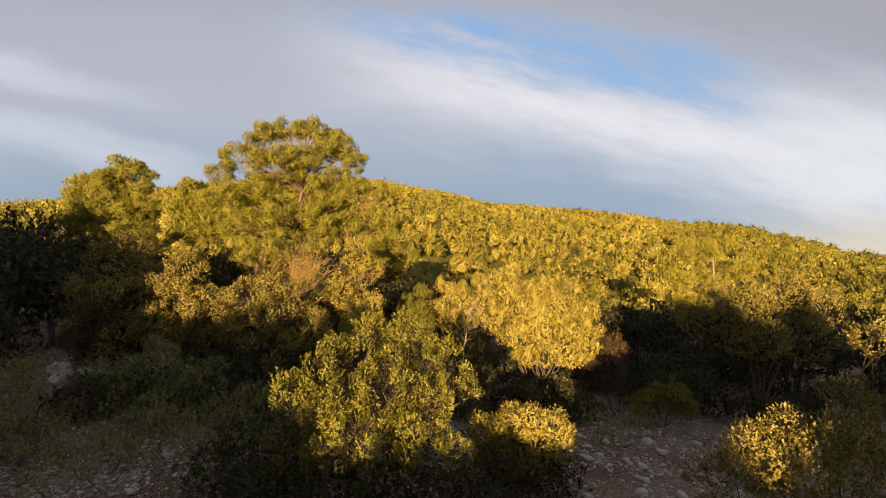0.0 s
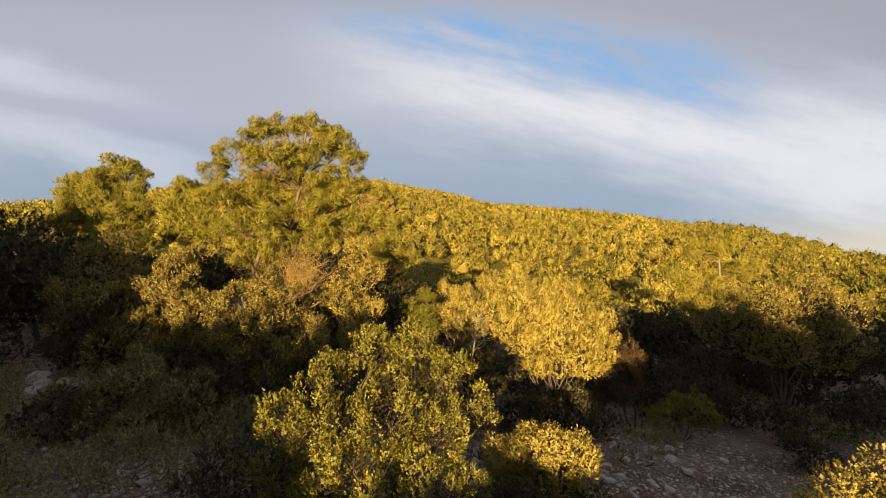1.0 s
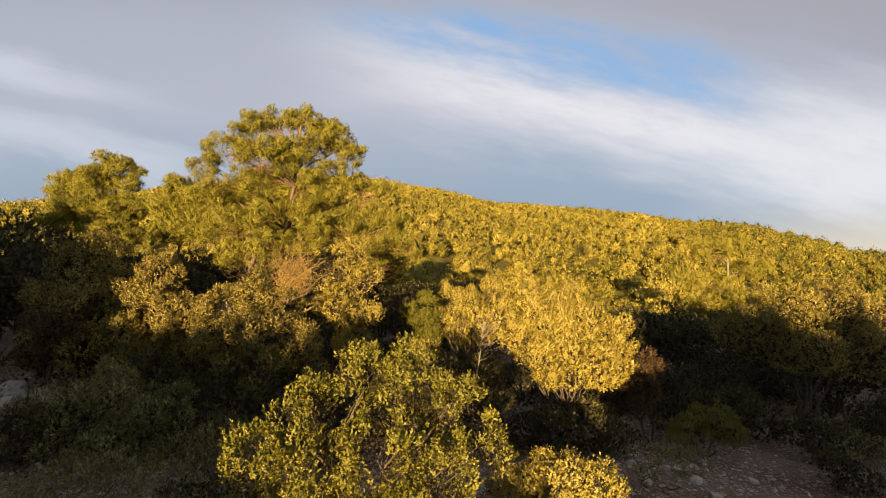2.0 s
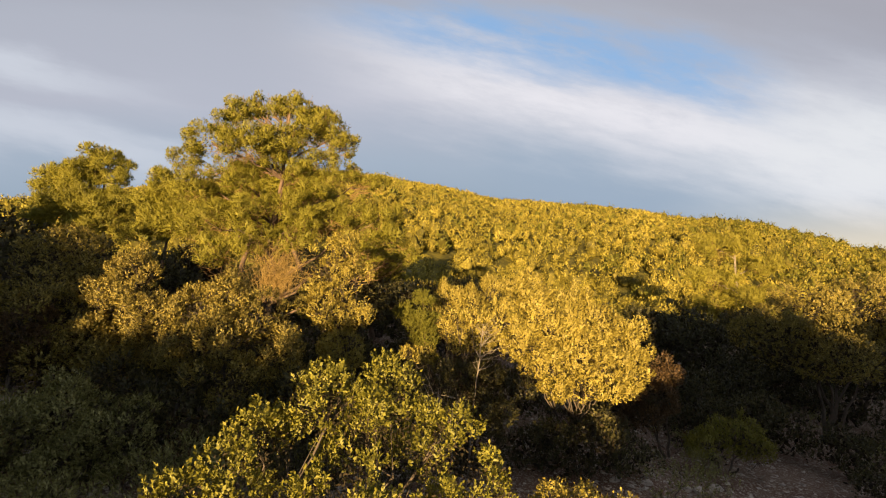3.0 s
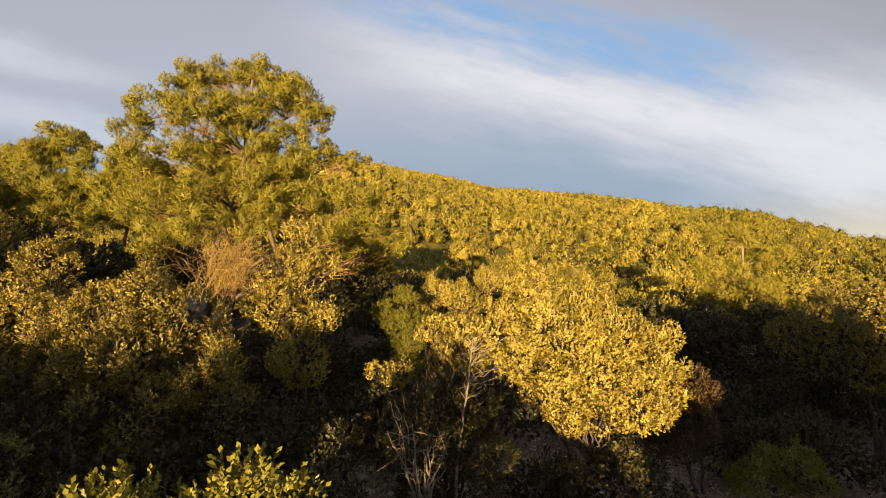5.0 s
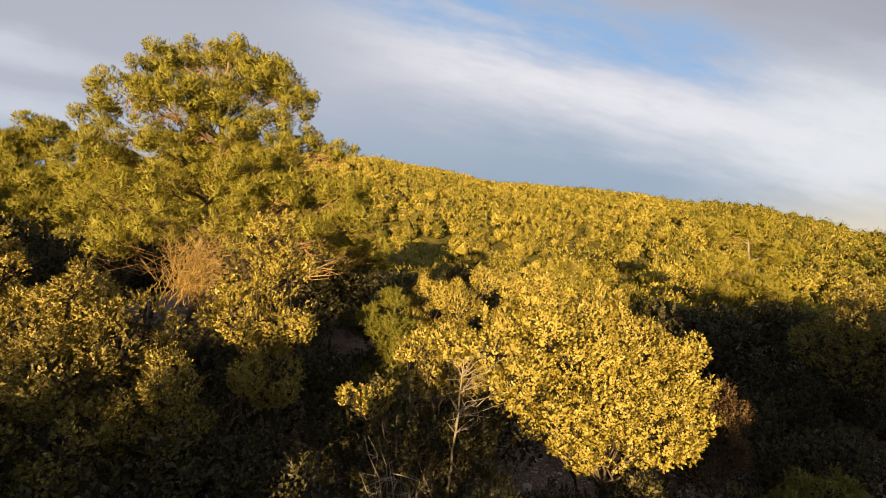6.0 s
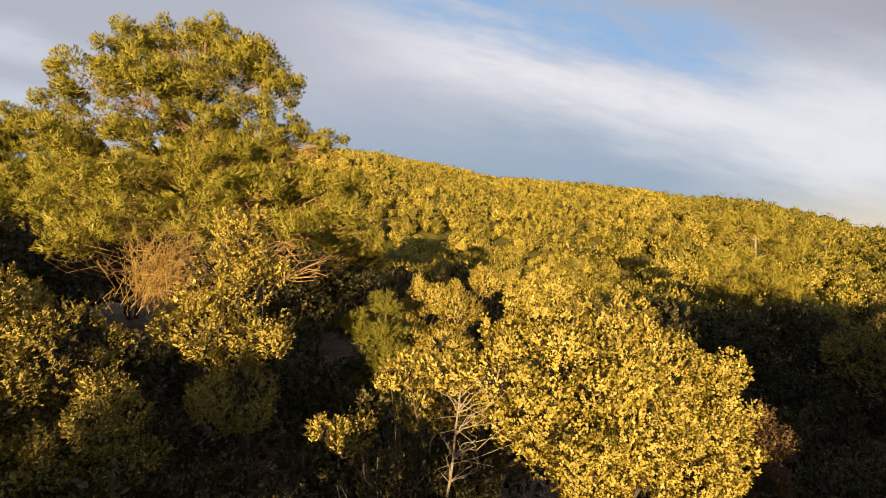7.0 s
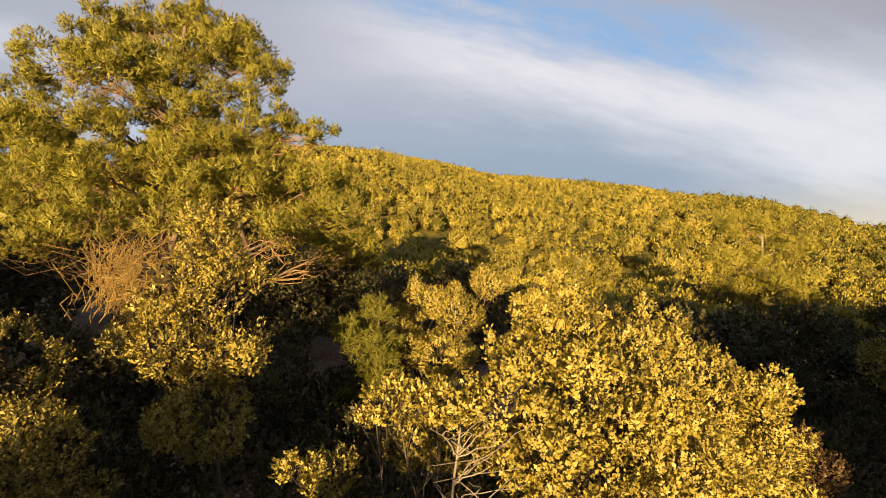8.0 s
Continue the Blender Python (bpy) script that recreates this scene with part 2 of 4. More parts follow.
def leaves(base, axis, normal, length, width):
    """Leaf blades: one folded four-cornered blade for each row."""
    side = unit(np.cross(axis, normal))
    up = np.cross(side, axis)
    length, width = np.broadcast_to(length, len(base))[:, None], np.broadcast_to(width, len(base))[:, None]
    mid = base + axis * length * 0.5 + up * width * 0.18
    v = np.stack([base, mid - side * width * 0.5, base + axis * length, mid + side * width * 0.5], 1).reshape(-1, 3)
    return v, np.arange(len(v)).reshape(-1, 4)


def needles(base, axis, length, width):
    side = unit(np.cross(axis, ball(len(base))))
    length, width = np.broadcast_to(length, len(base))[:, None], np.broadcast_to(width, len(base))[:, None]
    v = np.stack([base - side * width * 0.5, base + side * width * 0.5, base + axis * length], 1).reshape(-1, 3)
    return v, np.arange(len(v)).reshape(-1, 3)


def tube(path, radii, sides=6):
    """A tapering limb along a path."""
    path, radii = np.asarray(path, float), np.asarray(radii, float)
    along = unit(np.gradient(path, axis=0))
    ref = np.array([0.31, 0.95, 0.1])
    s = unit(np.cross(along, ref))
    t = np.cross(along, s)
    ang = np.arange(sides) * 2 * np.pi / sides
    ring = s[:, None] * np.cos(ang)[None, :, None] + t[:, None] * np.sin(ang)[None, :, None]
    v = (path[:, None] + ring * radii[:, None, None]).reshape(-1, 3)
    f = []
    for i in range(len(path) - 1):
        for j in range(sides):
            k = (j + 1) % sides
            f.append((i * sides + j, i * sides + k, (i + 1) * sides + k, (i + 1) * sides + j))
    return v, np.array(f)


def join(pieces):
    vs, fs, n = [], [], 0
    for v, f in pieces:
        vs.append(v)
        fs.append(f + n)
        n += len(v)
    return np.concatenate(vs), np.concatenate(fs)


def bent(p, q, n=7, sag=0.0, wob=0.08):
    """A crooked path from p to q."""
    p, q = np.asarray(p, float), np.asarray(q, float)
    t = np.linspace(0, 1, n)[:, None]
    d = np.linalg.norm(q - p)
    w = rng.normal(size=(n, 3)) * wob * d * (t * (1 - t) * 4) * 0.5
    return p + (q - p) * t + w + np.array([0, 0, sag * d]) * (t * (1 - t) * 4)


def lobe_points(lobes, per_m2, seed, low=0.35, gap=0.35, shell=(0.7, 1.06), grain=2.2, hollow=(), core=0.72):
    """Points and outward ways on the skins of overlapping lobes (x, y, z, rx, rz), with gaps."""
    out_p, out_n = [], []
    L = np.asarray(lobes, float)
    for i, (x, y, z, rx, rz) in enumerate(L):
        n = int(per_m2 * 4 * np.pi * ((rx * rx + 2 * rx * rz) / 3))
        d = ball(n)
        d = d[(d[:, 2] > -0.15) | (rng.random(n) < low)]
        rad = np.array([rx, rx, rz])
        r = rng.uniform(shell[0], shell[1], len(d)) * (1 + 0.16 * wavy(d * max(rx, rz), 3.0, seed + i))
        p = np.array([x, y, z]) + d * rad * r[:, None]
        keep = wavy(p, grain * 2, seed + 50) > -1.0 + gap * 1.2 - 0.35
        gaps = np.linalg.norm(L[:, :3] - L[i, :3], axis=1)
        for j in np.flatnonzero(gaps < 1.35 * max(rx, rz) + np.maximum(L[:, 3], L[:, 4])):
            x2, y2, z2, rx2, rz2 = L[j]
            if j != i:
                q = (p - [x2, y2, z2]) / [rx2, rx2, rz2]
                keep &= (q * q).sum(1) > 0.42
        for x2, y2, z2, rx2, rz2 in hollow:
            q = (p - [x2, y2, z2]) / [rx2, rx2, rz2]
            keep &= (q * q).sum(1) > core * core
        out_p.append(p[keep])
        out_n.append(unit(d[keep] / rad))
    return np.concatenate(out_p), np.concatenate(out_n)


def sprigs(p, n, blades=8, shoot=0.2, leaf=0.05, wide=0.024, rise=0.6):
    """Short shoots set with leaves at p, growing along n and upwards."""
    m = len(p)
    axis = unit(n + np.array([0, 0, rise]) + rng.normal(size=(m, 3)) * 0.35)
    size = rng.uniform(0.6, 1.3, m)
    f = np.linspace(0.05, 1.0, blades)
    base = (p[:, None] + axis[:, None] * (f[None, :, None] - 0.5) * shoot * size[:, None, None]).reshape(-1, 3)
    ax = np.repeat(axis, blades, 0)
    spread = unit(np.cross(ax, ball(m * blades)))
    d = unit(ax * (0.4 + 0.8 * np.tile(f, m))[:, None] + spread * 0.8)
    nor = unit(ax + rng.normal(size=d.shape) * 0.5)
    sc = np.repeat(size, blades) * rng.uniform(0.7, 1.25, m * blades)
    return leaves(base, d, nor, leaf * sc, wide * sc)


def tufts(p, n, count=12, length=0.16, wide=0.02, rise=0.8):
    m = len(p)
    axis = unit(n + np.array([0, 0, rise]) + rng.normal(size=(m, 3)) * 0.35)
    ax = np.repeat(axis, count, 0)
    d = unit(ax * rng.uniform(0.5, 1.3, (m * count, 1)) + ball(m * count) * 0.7)
    base = np.repeat(p, count, 0) + ax * rng.uniform(-0.5, 0.4, (m * count, 1)) * length
    return needles(base, d, length * rng.uniform(0.6, 1.2, m * count), wide)


def woody(parent, foot, lobes, bark, thick=0.09, stems=3, twig_n=60, lean=0.3, fork=0.35):
    """Stems from the ground, a limb to each lobe and twigs into the crown."""
    L = np.asarray(lobes, float)
    foot = np.asarray(foot, float)
    tops, boles = [], []
    mid = (L[:, :3] * L[:, 3:4]).sum(0) / L[:, 3].sum()
    for s in range(stems):
        a = s * 2 * np.pi / max(stems, 1) + 0.7
        start = foot + np.array([np.cos(a), np.sin(a), 0]) * thick * (1.2 if stems > 1 else 0.0)
        goal = foot + (mid - foot) * fork + (np.array([np.cos(a), np.sin(a), 0]) * lean if stems > 1 else 0)
        path = bent(start - [0, 0, 0.15], goal, 7)
        v, f = tube(path, np.linspace(thick, thick * 0.7, 7), 8)
        boles.append(part("trunk", mesh_of("trunk", v, f, bark, True), parent))
        tops.append(path[-1])
    tw = []
    for i, l in enumerate(L):
        near = int(np.argmin([np.linalg.norm(l[:2] - q[:2]) for q in tops]))
        path = bent(tops[near], l[:3] + [0, 0, l[4] * 0.2], 8, 0.06)
        v, f = tube(path, np.linspace(thick * 0.55, thick * 0.14, 8), 6)
        part("limb", mesh_of("limb", v, f, bark, True), boles[near])
        for k in range(max(3, twig_n // len(L))):
            s = path[rng.integers(3, 8)]
            d = ball(1)[0]
            d[2] = abs(d[2]) * 0.7
            e = l[:3] + d * l[[3, 3, 4]] * rng.uniform(0.7, 1.0)
            tw.append(tube(bent(s, e, 4, 0.05, 0.12), np.linspace(thick * 0.14, thick * 0.05, 4), 3))
    if tw:
        v, f = join(tw)
        tagged(part("twigwork", mesh_of("twigwork", v, f, bark, True), parent), kind="stuff")


def plant(name, x, y, label, category, group=""):
    ob = new(name)
    ob.location = (x, y, float(ground_z(np.array([x]), np.array([y]))[0]))
    return tagged(ob, label, category, group)


def pine(name, x, y, lobes, label, top, per=70, count=12, length=0.17, wide=0.022, thick=0.16, seed=1, gap=0.55, twig_n=160, lean=(0, 0), group="", mat=None, bark=None, soft=0.4, low=0.42, inner=110, k=9, ratio=0.36):
    """An Aleppo pine: one leaning trunk, a limb to each foliage pad, tufts of needles."""
    ob = plant(name, x, y, label, "tree", group)
    L = np.asarray(lobes, float)
    trunk = bent((0, 0, -0.2), (lean[0], lean[1], top), 12, 0.0, 0.03)
    v, f = tube(trunk, np.linspace(thick, thick * 0.3, 12), 9)
    bole = part("trunk", mesh_of("trunk", v, f, bark or PINE_BARK, True), ob)
    tw = []
    for l in L:
        reach = np.linalg.norm(l[:2] - np.array(lean) * l[2] / top)
        h = np.clip(l[2] - 0.45 * reach - 0.2, 0.12 * top, top * 0.95)
        s = trunk[int(np.argmin(np.abs(trunk[:, 2] - h)))]
        path = bent(s, l[:3], 9, 0.03, 0.06)
        v, f = tube(path, np.linspace(thick * 0.42, thick * 0.1, 9), 6)
        part("limb", mesh_of("limb", v, f, bark or PINE_BARK, True), bole)
        for _ in range(max(4, twig_n // len(L))):
            st = path[rng.integers(4, 9)]
            d = ball(1)[0]
            e = l[:3] + d * l[[3, 3, 4]] * rng.uniform(0.6, 1.15)
            tw.append(tube(bent(st, e, 5, -0.1, 0.14), np.linspace(thick * 0.1, thick * 0.035, 5), 3))
    v, f = join(tw)
    tagged(part("twigwork", mesh_of("twigwork", v, f, PINE_TWIG, True), ob), kind="stuff")
    puffs = clumped([(a, b, c, d * 1.05, g * 0.95) for a, b, c, d, g in lobes], k, ratio, seed, 0.9)
    p, n = lobe_points(puffs, per, seed, 0.35, gap, (0.8, 1.08), grain=3.0)
    bare = rng.random(len(p)) < np.clip(low + 0.75 * (p[:, 2] / top - 0.3), low, 1)
    v, f = tufts(p[bare], n[bare], count, length, wide)
    part("crown", softened("crown", v, f, np.repeat(n[bare], count, 0), mat or PINE, soft), ob)
    # the close inner shoots of each puff of needles
    c, way, size = [], [], []
    scale = length / 0.072
    for a, b, h, rx, rz in puffs:
        if rng.random() > low + 0.3 + 0.8 * (h / top - 0.3):
            continue
        d = ball(inner)
        c.append(np.array([a, b, h]) + d * np.array([rx, rx, rz]) * rng.uniform(0.35, 0.86, (inner, 1)))
        way.append(d)
        size.append(np.full(inner, min(rx, 0.32 * scale)))
    c, way, size = np.concatenate(c), np.concatenate(way), np.concatenate(size)
    v, f = needles(c - way * size[:, None] * 0.2, unit(way * 0.5 + ball(len(c)) + [0, 0, 0.4]), size * rng.uniform(0.35, 0.7, len(c)), size * 0.12)
    part("inner_needles", softened("inner_needles", v, f, way, mat or PINE, 0.7), ob, "close inner needles")
    return ob


# ---- ground ----
RIDGE_AZ = [-180, -100, -75, -60, -43, -40, -30, -15, -7.6, -4.3, -0.4, 5.2, 9.8, 16.3, 22.3, 25.7, 31, 33, 36, 38.7, 40.3, 43, 55, 80, 180]
RIDGE_Z = [1, 1, 8, 18, 28, 33, 45, 58, 57, 53.5, 50, 41, 38.5, 35.5, 31, 25.5, 22, 19.5, 13, 7, 3, 0.5, -3, -3, 1]


def ground_z(x, y):
    lx = np.where(x > 0, 14 * np.tanh(x / 14), 20 * np.tanh(x / 20))
    near = 0.1 - np.where(x > 0, 0.13, 0.06) * lx - 0.06 * 20 * np.tanh((y - 10) / 20)
    near = near + 0.10 * np.sin(x * 0.9 + 1.3 * np.sin(y * 0.5)) * np.sin(y * 0.8 + 0.7) + 0.04 * np.sin(x * 2.3 + y) * np.sin(y * 2.9 - x)
    r, az = np.hypot(x, y), np.degrees(np.arctan2(x, y))
    top = np.interp(az, RIDGE_AZ, RIDGE_Z)
    fwd = np.interp(np.abs(az), [0, 60, 100, 180], [1, 1, 0, 0])
    foot = np.interp(az, [-180, -100, -60, -15, 4, 15, 25, 45, 60, 100, 180], [0, 0, 0.5, 0.0, -2.6, -5.5, -8.0, -10.0, -6, 0, 0])
    valley = near + (foot - near) * fwd * np.clip((r - 45) / 40, 0, 1) ** 1.3
    rise = np.interp(az, [-180, 4, 25, 180], [72, 72, 105, 105])
    t = np.clip((r - rise) / (380 - rise), 0, 1)
    up = valley + (top - valley) * (1 - (1 - t) ** 1.5)
    t2 = np.clip((r - 380) / 500, 0, 1)
    t2 = t2 * t2 * (3 - 2 * t2)
    hill = up + (-12 - up) * t2
    roll = np.sin(az * 0.19 + r * 0.02) * np.clip((r - 90) / 150, 0, 1) * 2.0 * (1 - t) * (1 - t2)
    return hill + roll


def build_ground():
    radii = np.concatenate([[0.0], np.geomspace(0.8, 60, 120), np.geomspace(62, 4500, 75)])
    seg = 360
    ang = np.arange(seg) * 2 * np.pi / seg
    x = (radii[:, None] * np.sin(ang)).ravel()
    y = (radii[:, None] * np.cos(ang)).ravel() + 9.0
    z = ground_z(x, y)
    i, j = np.meshgrid(np.arange(len(radii) - 1), np.arange(seg), indexing="ij")
    k = (j + 1) % seg
    f = np.stack([i * seg + j, (i + 1) * seg + j, (i + 1) * seg + k, i * seg + k], -1).reshape(-1, 4)
    f = f[:, ::-1]
    ob = new("ground", mesh_of("ground", np.stack([x, y, z], 1), f, SOIL, True))
    tagged(ob, "stony red-brown soil strewn with pale limestone, rising to a wooded hill", "ground", kind="structure")


build_ground()


# ---- far woods on the hill ----

def icosphere(level):
    """Corners and faces of a round mesh, finer with each level."""
    bm = bmesh.new()
    bmesh.ops.create_icosphere(bm, subdivisions=level, radius=1.0)
    bm.verts.ensure_lookup_table()
    v = np.array([p.co[:] for p in bm.verts])
    f = np.array([[p.index for p in q.verts] for q in bm.faces])
    bm.free()
    return v, f


def lumps(spots, size, tall, level, seed):
    """Rough lumpy bodies, one at each spot, as one array of corners and faces."""
    v, f = icosphere(level)
    m, k = len(spots), len(v)
    r = np.random.default_rng(seed)
    ph = r.uniform(0, 6.28, (m, 1, 4))
    bulge = 1 + 0.17 * np.sin(v[None, :, 0] * 4 + ph[..., 0]) + 0.17 * np.sin(v[None, :, 1] * 4.5 + ph[..., 1]) + 0.15 * np.sin(v[None, :, 2] * 5 + ph[..., 2]) + r.normal(size=(m, k)) * 0.09
    p = v[None] * bulge[..., None] * np.asarray(size)[:, None, None]
    p[..., 2] *= np.broadcast_to(tall, m)[:, None]
    return (p + spots[:, None]).reshape(-1, 3), (f[None] + (np.arange(m) * k)[:, None, None]).reshape(-1, 3)


def woods(name, spots, size, clumps, leaf, mat, label, tall=1.0, level=1, fill=0.68):
    """Many small crowns as one object: each a lumpy body set with leafy sprays, shaded as part of the crown's round."""
    m = len(spots)
    tall = np.broadcast_to(tall, m)
    mid = spots + np.stack([np.zeros(m), np.zeros(m), size * tall * 0.6], 1)
    bv, bf = lumps(mid, size * fill, tall, level, 3)
    d = ball(m * clumps)
    d[:, 2] = d[:, 2] * 0.8 + 0.25
    s = np.repeat(size, clumps)[:, None]
    t3 = np.stack([np.ones(m * clumps), np.ones(m * clumps), np.repeat(tall, clumps)], 1)
    knob = 1 + 0.14 * wavy(np.repeat(mid, clumps, 0) + d * 1.3, 3.0, 12)[:, None]
    c = np.repeat(mid, clumps, 0) + d * rng.uniform(0.55, 1.0, (m * clumps, 1)) * s * t3 * knob
    ax = unit(d * 0.7 + ball(m * clumps) * 0.6 + np.array([0, 0, 0.7]))
    v, f = needles(c, ax, leaf * rng.uniform(0.6, 1.4, m * clumps), leaf * 0.75)
    flat = np.cross(v[f[:, 1]] - v[f[:, 0]], v[f[:, 2]] - v[f[:, 0]])
    flip = (flat * d).sum(1) < 0
    f[flip] = f[flip][:, ::-1]
    flat[flip] *= -1
    soft = unit(unit(d * [1, 1, 0.7]) * 0.68 + unit(flat) * 0.32)
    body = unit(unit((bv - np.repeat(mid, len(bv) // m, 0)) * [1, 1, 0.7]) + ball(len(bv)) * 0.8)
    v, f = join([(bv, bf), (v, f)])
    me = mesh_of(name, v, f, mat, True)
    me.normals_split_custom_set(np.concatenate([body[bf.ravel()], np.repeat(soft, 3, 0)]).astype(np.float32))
    # the bodies take the darker colour, as painted depth behind the sprays
    me.materials.append(FAR_INNER_SHADE)
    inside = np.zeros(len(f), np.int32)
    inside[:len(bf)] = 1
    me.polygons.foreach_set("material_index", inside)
    return tagged(new(name, me), label, "trees", kind="stuff")


def scatter_polar(n, r0, r1, az0, az1, power=1.0):
    r = r0 + (r1 - r0) * rng.random(n) ** power
    az = np.radians(rng.uniform(az0, az1, n))
    x, y = r * np.sin(az), r * np.cos(az)
    return np.stack([x, y, ground_z(x, y)], 1)


def thin(p, scale, seed, level):
    return p[wavy(p * [1, 1, 0], scale, seed) > level]


def terraced(p, step):
    """Draws the plants of a slope together into loose rows along it."""
    r, az = np.hypot(p[:, 0], p[:, 1]), np.arctan2(p[:, 0], p[:, 1])
    wave = 5 * np.sin(az * 9 + 1.0) + 3 * np.sin(az * 23)
    r = np.round((r + wave) / step) * step - wave + rng.normal(size=len(r)) * step * 0.17
    x, y = r * np.sin(az), r * np.cos(az)
    return np.stack([x, y, ground_z(x, y)], 1)


upper = terraced(thin(scatter_polar(5000, 200, 392, -46, 50, 0.75), 0.05, 4, -1.2), 10.0)
woods("hillside_scrub", upper, 1.1 + 1.5 * rng.random(len(upper)) ** 1.5, 62, 0.7, FAR_LEAF, "dense sunlit olive-green oak scrub in loose rows on the upper hillside", rng.uniform(0.75, 1.15, len(upper)))
lower = scatter_polar(2300, 100, 235, -52, 54, 0.85)
woods("lower_hillside_scrub", lower, 1.0 + 1.3 * rng.random(len(lower)) ** 1.5, 160, 0.44, FAR_LEAF, "sunlit scrub and young trees on the lower hillside", rng.uniform(0.9, 1.7, len(lower)))
foot = scatter_polar(760, 54, 108, -46, 50, 0.8)
woods("foothill_scrub", foot, 0.9 + 1.0 * rng.random(len(foot)) ** 1.5, 330, 0.26, FAR_LEAF, "sunlit young pines and scrub at the foot of the hill", rng.uniform(0.9, 1.6, len(foot)), 2)
tall_spots = np.concatenate([scatter_polar(330, 95, 260, -52, 30, 0.8), scatter_polar(250, 120, 395, 14, 54, 0.8), scatter_polar(300, 120, 395, 26, 54, 0.8), scatter_polar(350, 120, 395, 33, 54, 0.8), scatter_polar(70, 374, 390, -46, 26), scatter_polar(120, 374, 390, 24, 48)])
tall_size = np.concatenate([rng.uniform(1.0, 2.0, 1230), rng.uniform(1.7, 3.3, 190)])
woods("hillside_pines", tall_spots, tall_size, 80, 0.6, FAR_PINE, "green pines scattered over the hillside and along its ridge", rng.uniform(1.2, 1.9, len(tall_spots)))


def clumped(lobes, k, ratio, seed, out_by=0.72, fingers=0):
    """Each lobe broken into smaller rounded masses that stand out of it, mostly outwards and upwards, with upright shoots on top."""
    r = np.random.default_rng(seed)
    out = []
    for x, y, z, rx, rz in lobes:
        out.append((x, y, z, rx * 0.72, rz * 0.72))
        for i in range(k + fingers):
            d = r.normal(size=3)
            d /= np.linalg.norm(d)
            if i < k:
                d[2] = d[2] * 0.8 + 0.15
                s = ratio * r.uniform(0.75, 1.25)
                out.append((x + d[0] * rx * out_by, y + d[1] * rx * out_by, z + d[2] * rz * out_by, rx * s, rz * s))
            else:
                s = r.uniform(0.13, 0.24)
                out.append((x + d[0] * rx * 0.9, y + d[1] * rx * 0.9, z + abs(d[2]) * rz * 0.95, rx * s, rz * s * r.uniform(1.5, 2.6)))
    return out


def filled(lobes, reach, share=0.8):
    """The lobes with smaller ones set between neighbours, so that the crown closes."""
    out = list(lobes)
    for i, a in enumerate(lobes):
        for b in lobes[:i]:
            if math.dist(a[:3], b[:3]) < reach:
                out.append(((a[0] + b[0]) / 2, (a[1] + b[1]) / 2, (a[2] + b[2]) / 2, (a[3] + b[3]) / 2 * share, (a[4] + b[4]) / 2 * share))
    return out


def oak(name, x, y, lobes, mat, label, bark=None, per=230, blades=8, leaf=0.036, wide=0.021, shoot=0.12, thick=0.07, stems=3,
        seed=1, gap=0.3, low=0.5, rise=1.0, twig_n=60, category="bush", group="", grain=2.2, k=6, ratio=0.48, core=0.58, inner=260, fingers=2, inner_size=0.0, soft=0.5, shell=(0.78, 1.05), out_by=0.76):
    """A broad-leaved bush or small tree; lobes are (x, y, z above its foot, half width, half height)."""
    ob = plant(name, x, y, label, category, group)
    woody(ob, (0, 0, 0), lobes, bark or OAK_BARK, thick, stems, twig_n)
    p, n = lobe_points(clumped(lobes, k, ratio, seed, out_by, fingers), per, seed, low, gap, shell, grain, lobes, core)
    v, f = sprigs(p, n, blades, shoot, leaf, wide, rise)
    part("crown", softened("crown", v, f, np.repeat(n, blades, 0), mat, soft), ob)
    # dark blades inside the lobes paint shade into the gaps
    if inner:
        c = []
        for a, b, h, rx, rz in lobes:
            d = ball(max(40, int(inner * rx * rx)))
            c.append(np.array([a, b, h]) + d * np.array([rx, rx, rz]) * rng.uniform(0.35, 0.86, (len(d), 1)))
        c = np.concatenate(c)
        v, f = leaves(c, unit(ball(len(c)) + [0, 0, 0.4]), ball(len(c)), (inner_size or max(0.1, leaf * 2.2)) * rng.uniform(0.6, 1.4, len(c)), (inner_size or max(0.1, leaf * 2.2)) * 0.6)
        part("inner_shade_foliage", mesh_of("inner_shade_foliage", v, f, DEEP_SHADE), ob, "brown inner foliage, darkened as shade in the crown's gaps")
    return ob


# ---- near plants ----
PINE_HIGH = [(-1.14, 0.7, 9.74, 0.73, 0.66), (-0.1, 1.2, 10.02, 0.73, 0.66), (1.19, 1.2, 9.94, 0.73, 0.66), (2.38, 0.7, 9.08, 0.81, 0.73), (-1.7, -0.3, 8.33, 0.81, 0.73), (-0.07, -0.8, 8.16, 0.78, 0.7), (1.15, -0.3, 8.33, 0.81, 0.73), (2.96, 0.7, 8.36, 0.59, 0.53), (1.99, 0.2, 7.65, 0.71, 0.64), (-0.78, 1.2, 7.6, 0.61, 0.55), (3.29, 1.0, 7.33, 0.53, 0.48), (4.12, 0.7, 6.97, 0.47, 0.43), (1.53, -0.8, 7.14, 0.52, 0.47), (-1.19, -0.3, 7.32, 0.68, 0.61), (-2.83, 0.2, 7.79, 0.64, 0.57), (0.52, -0.3, 7.79, 0.61, 0.55)]
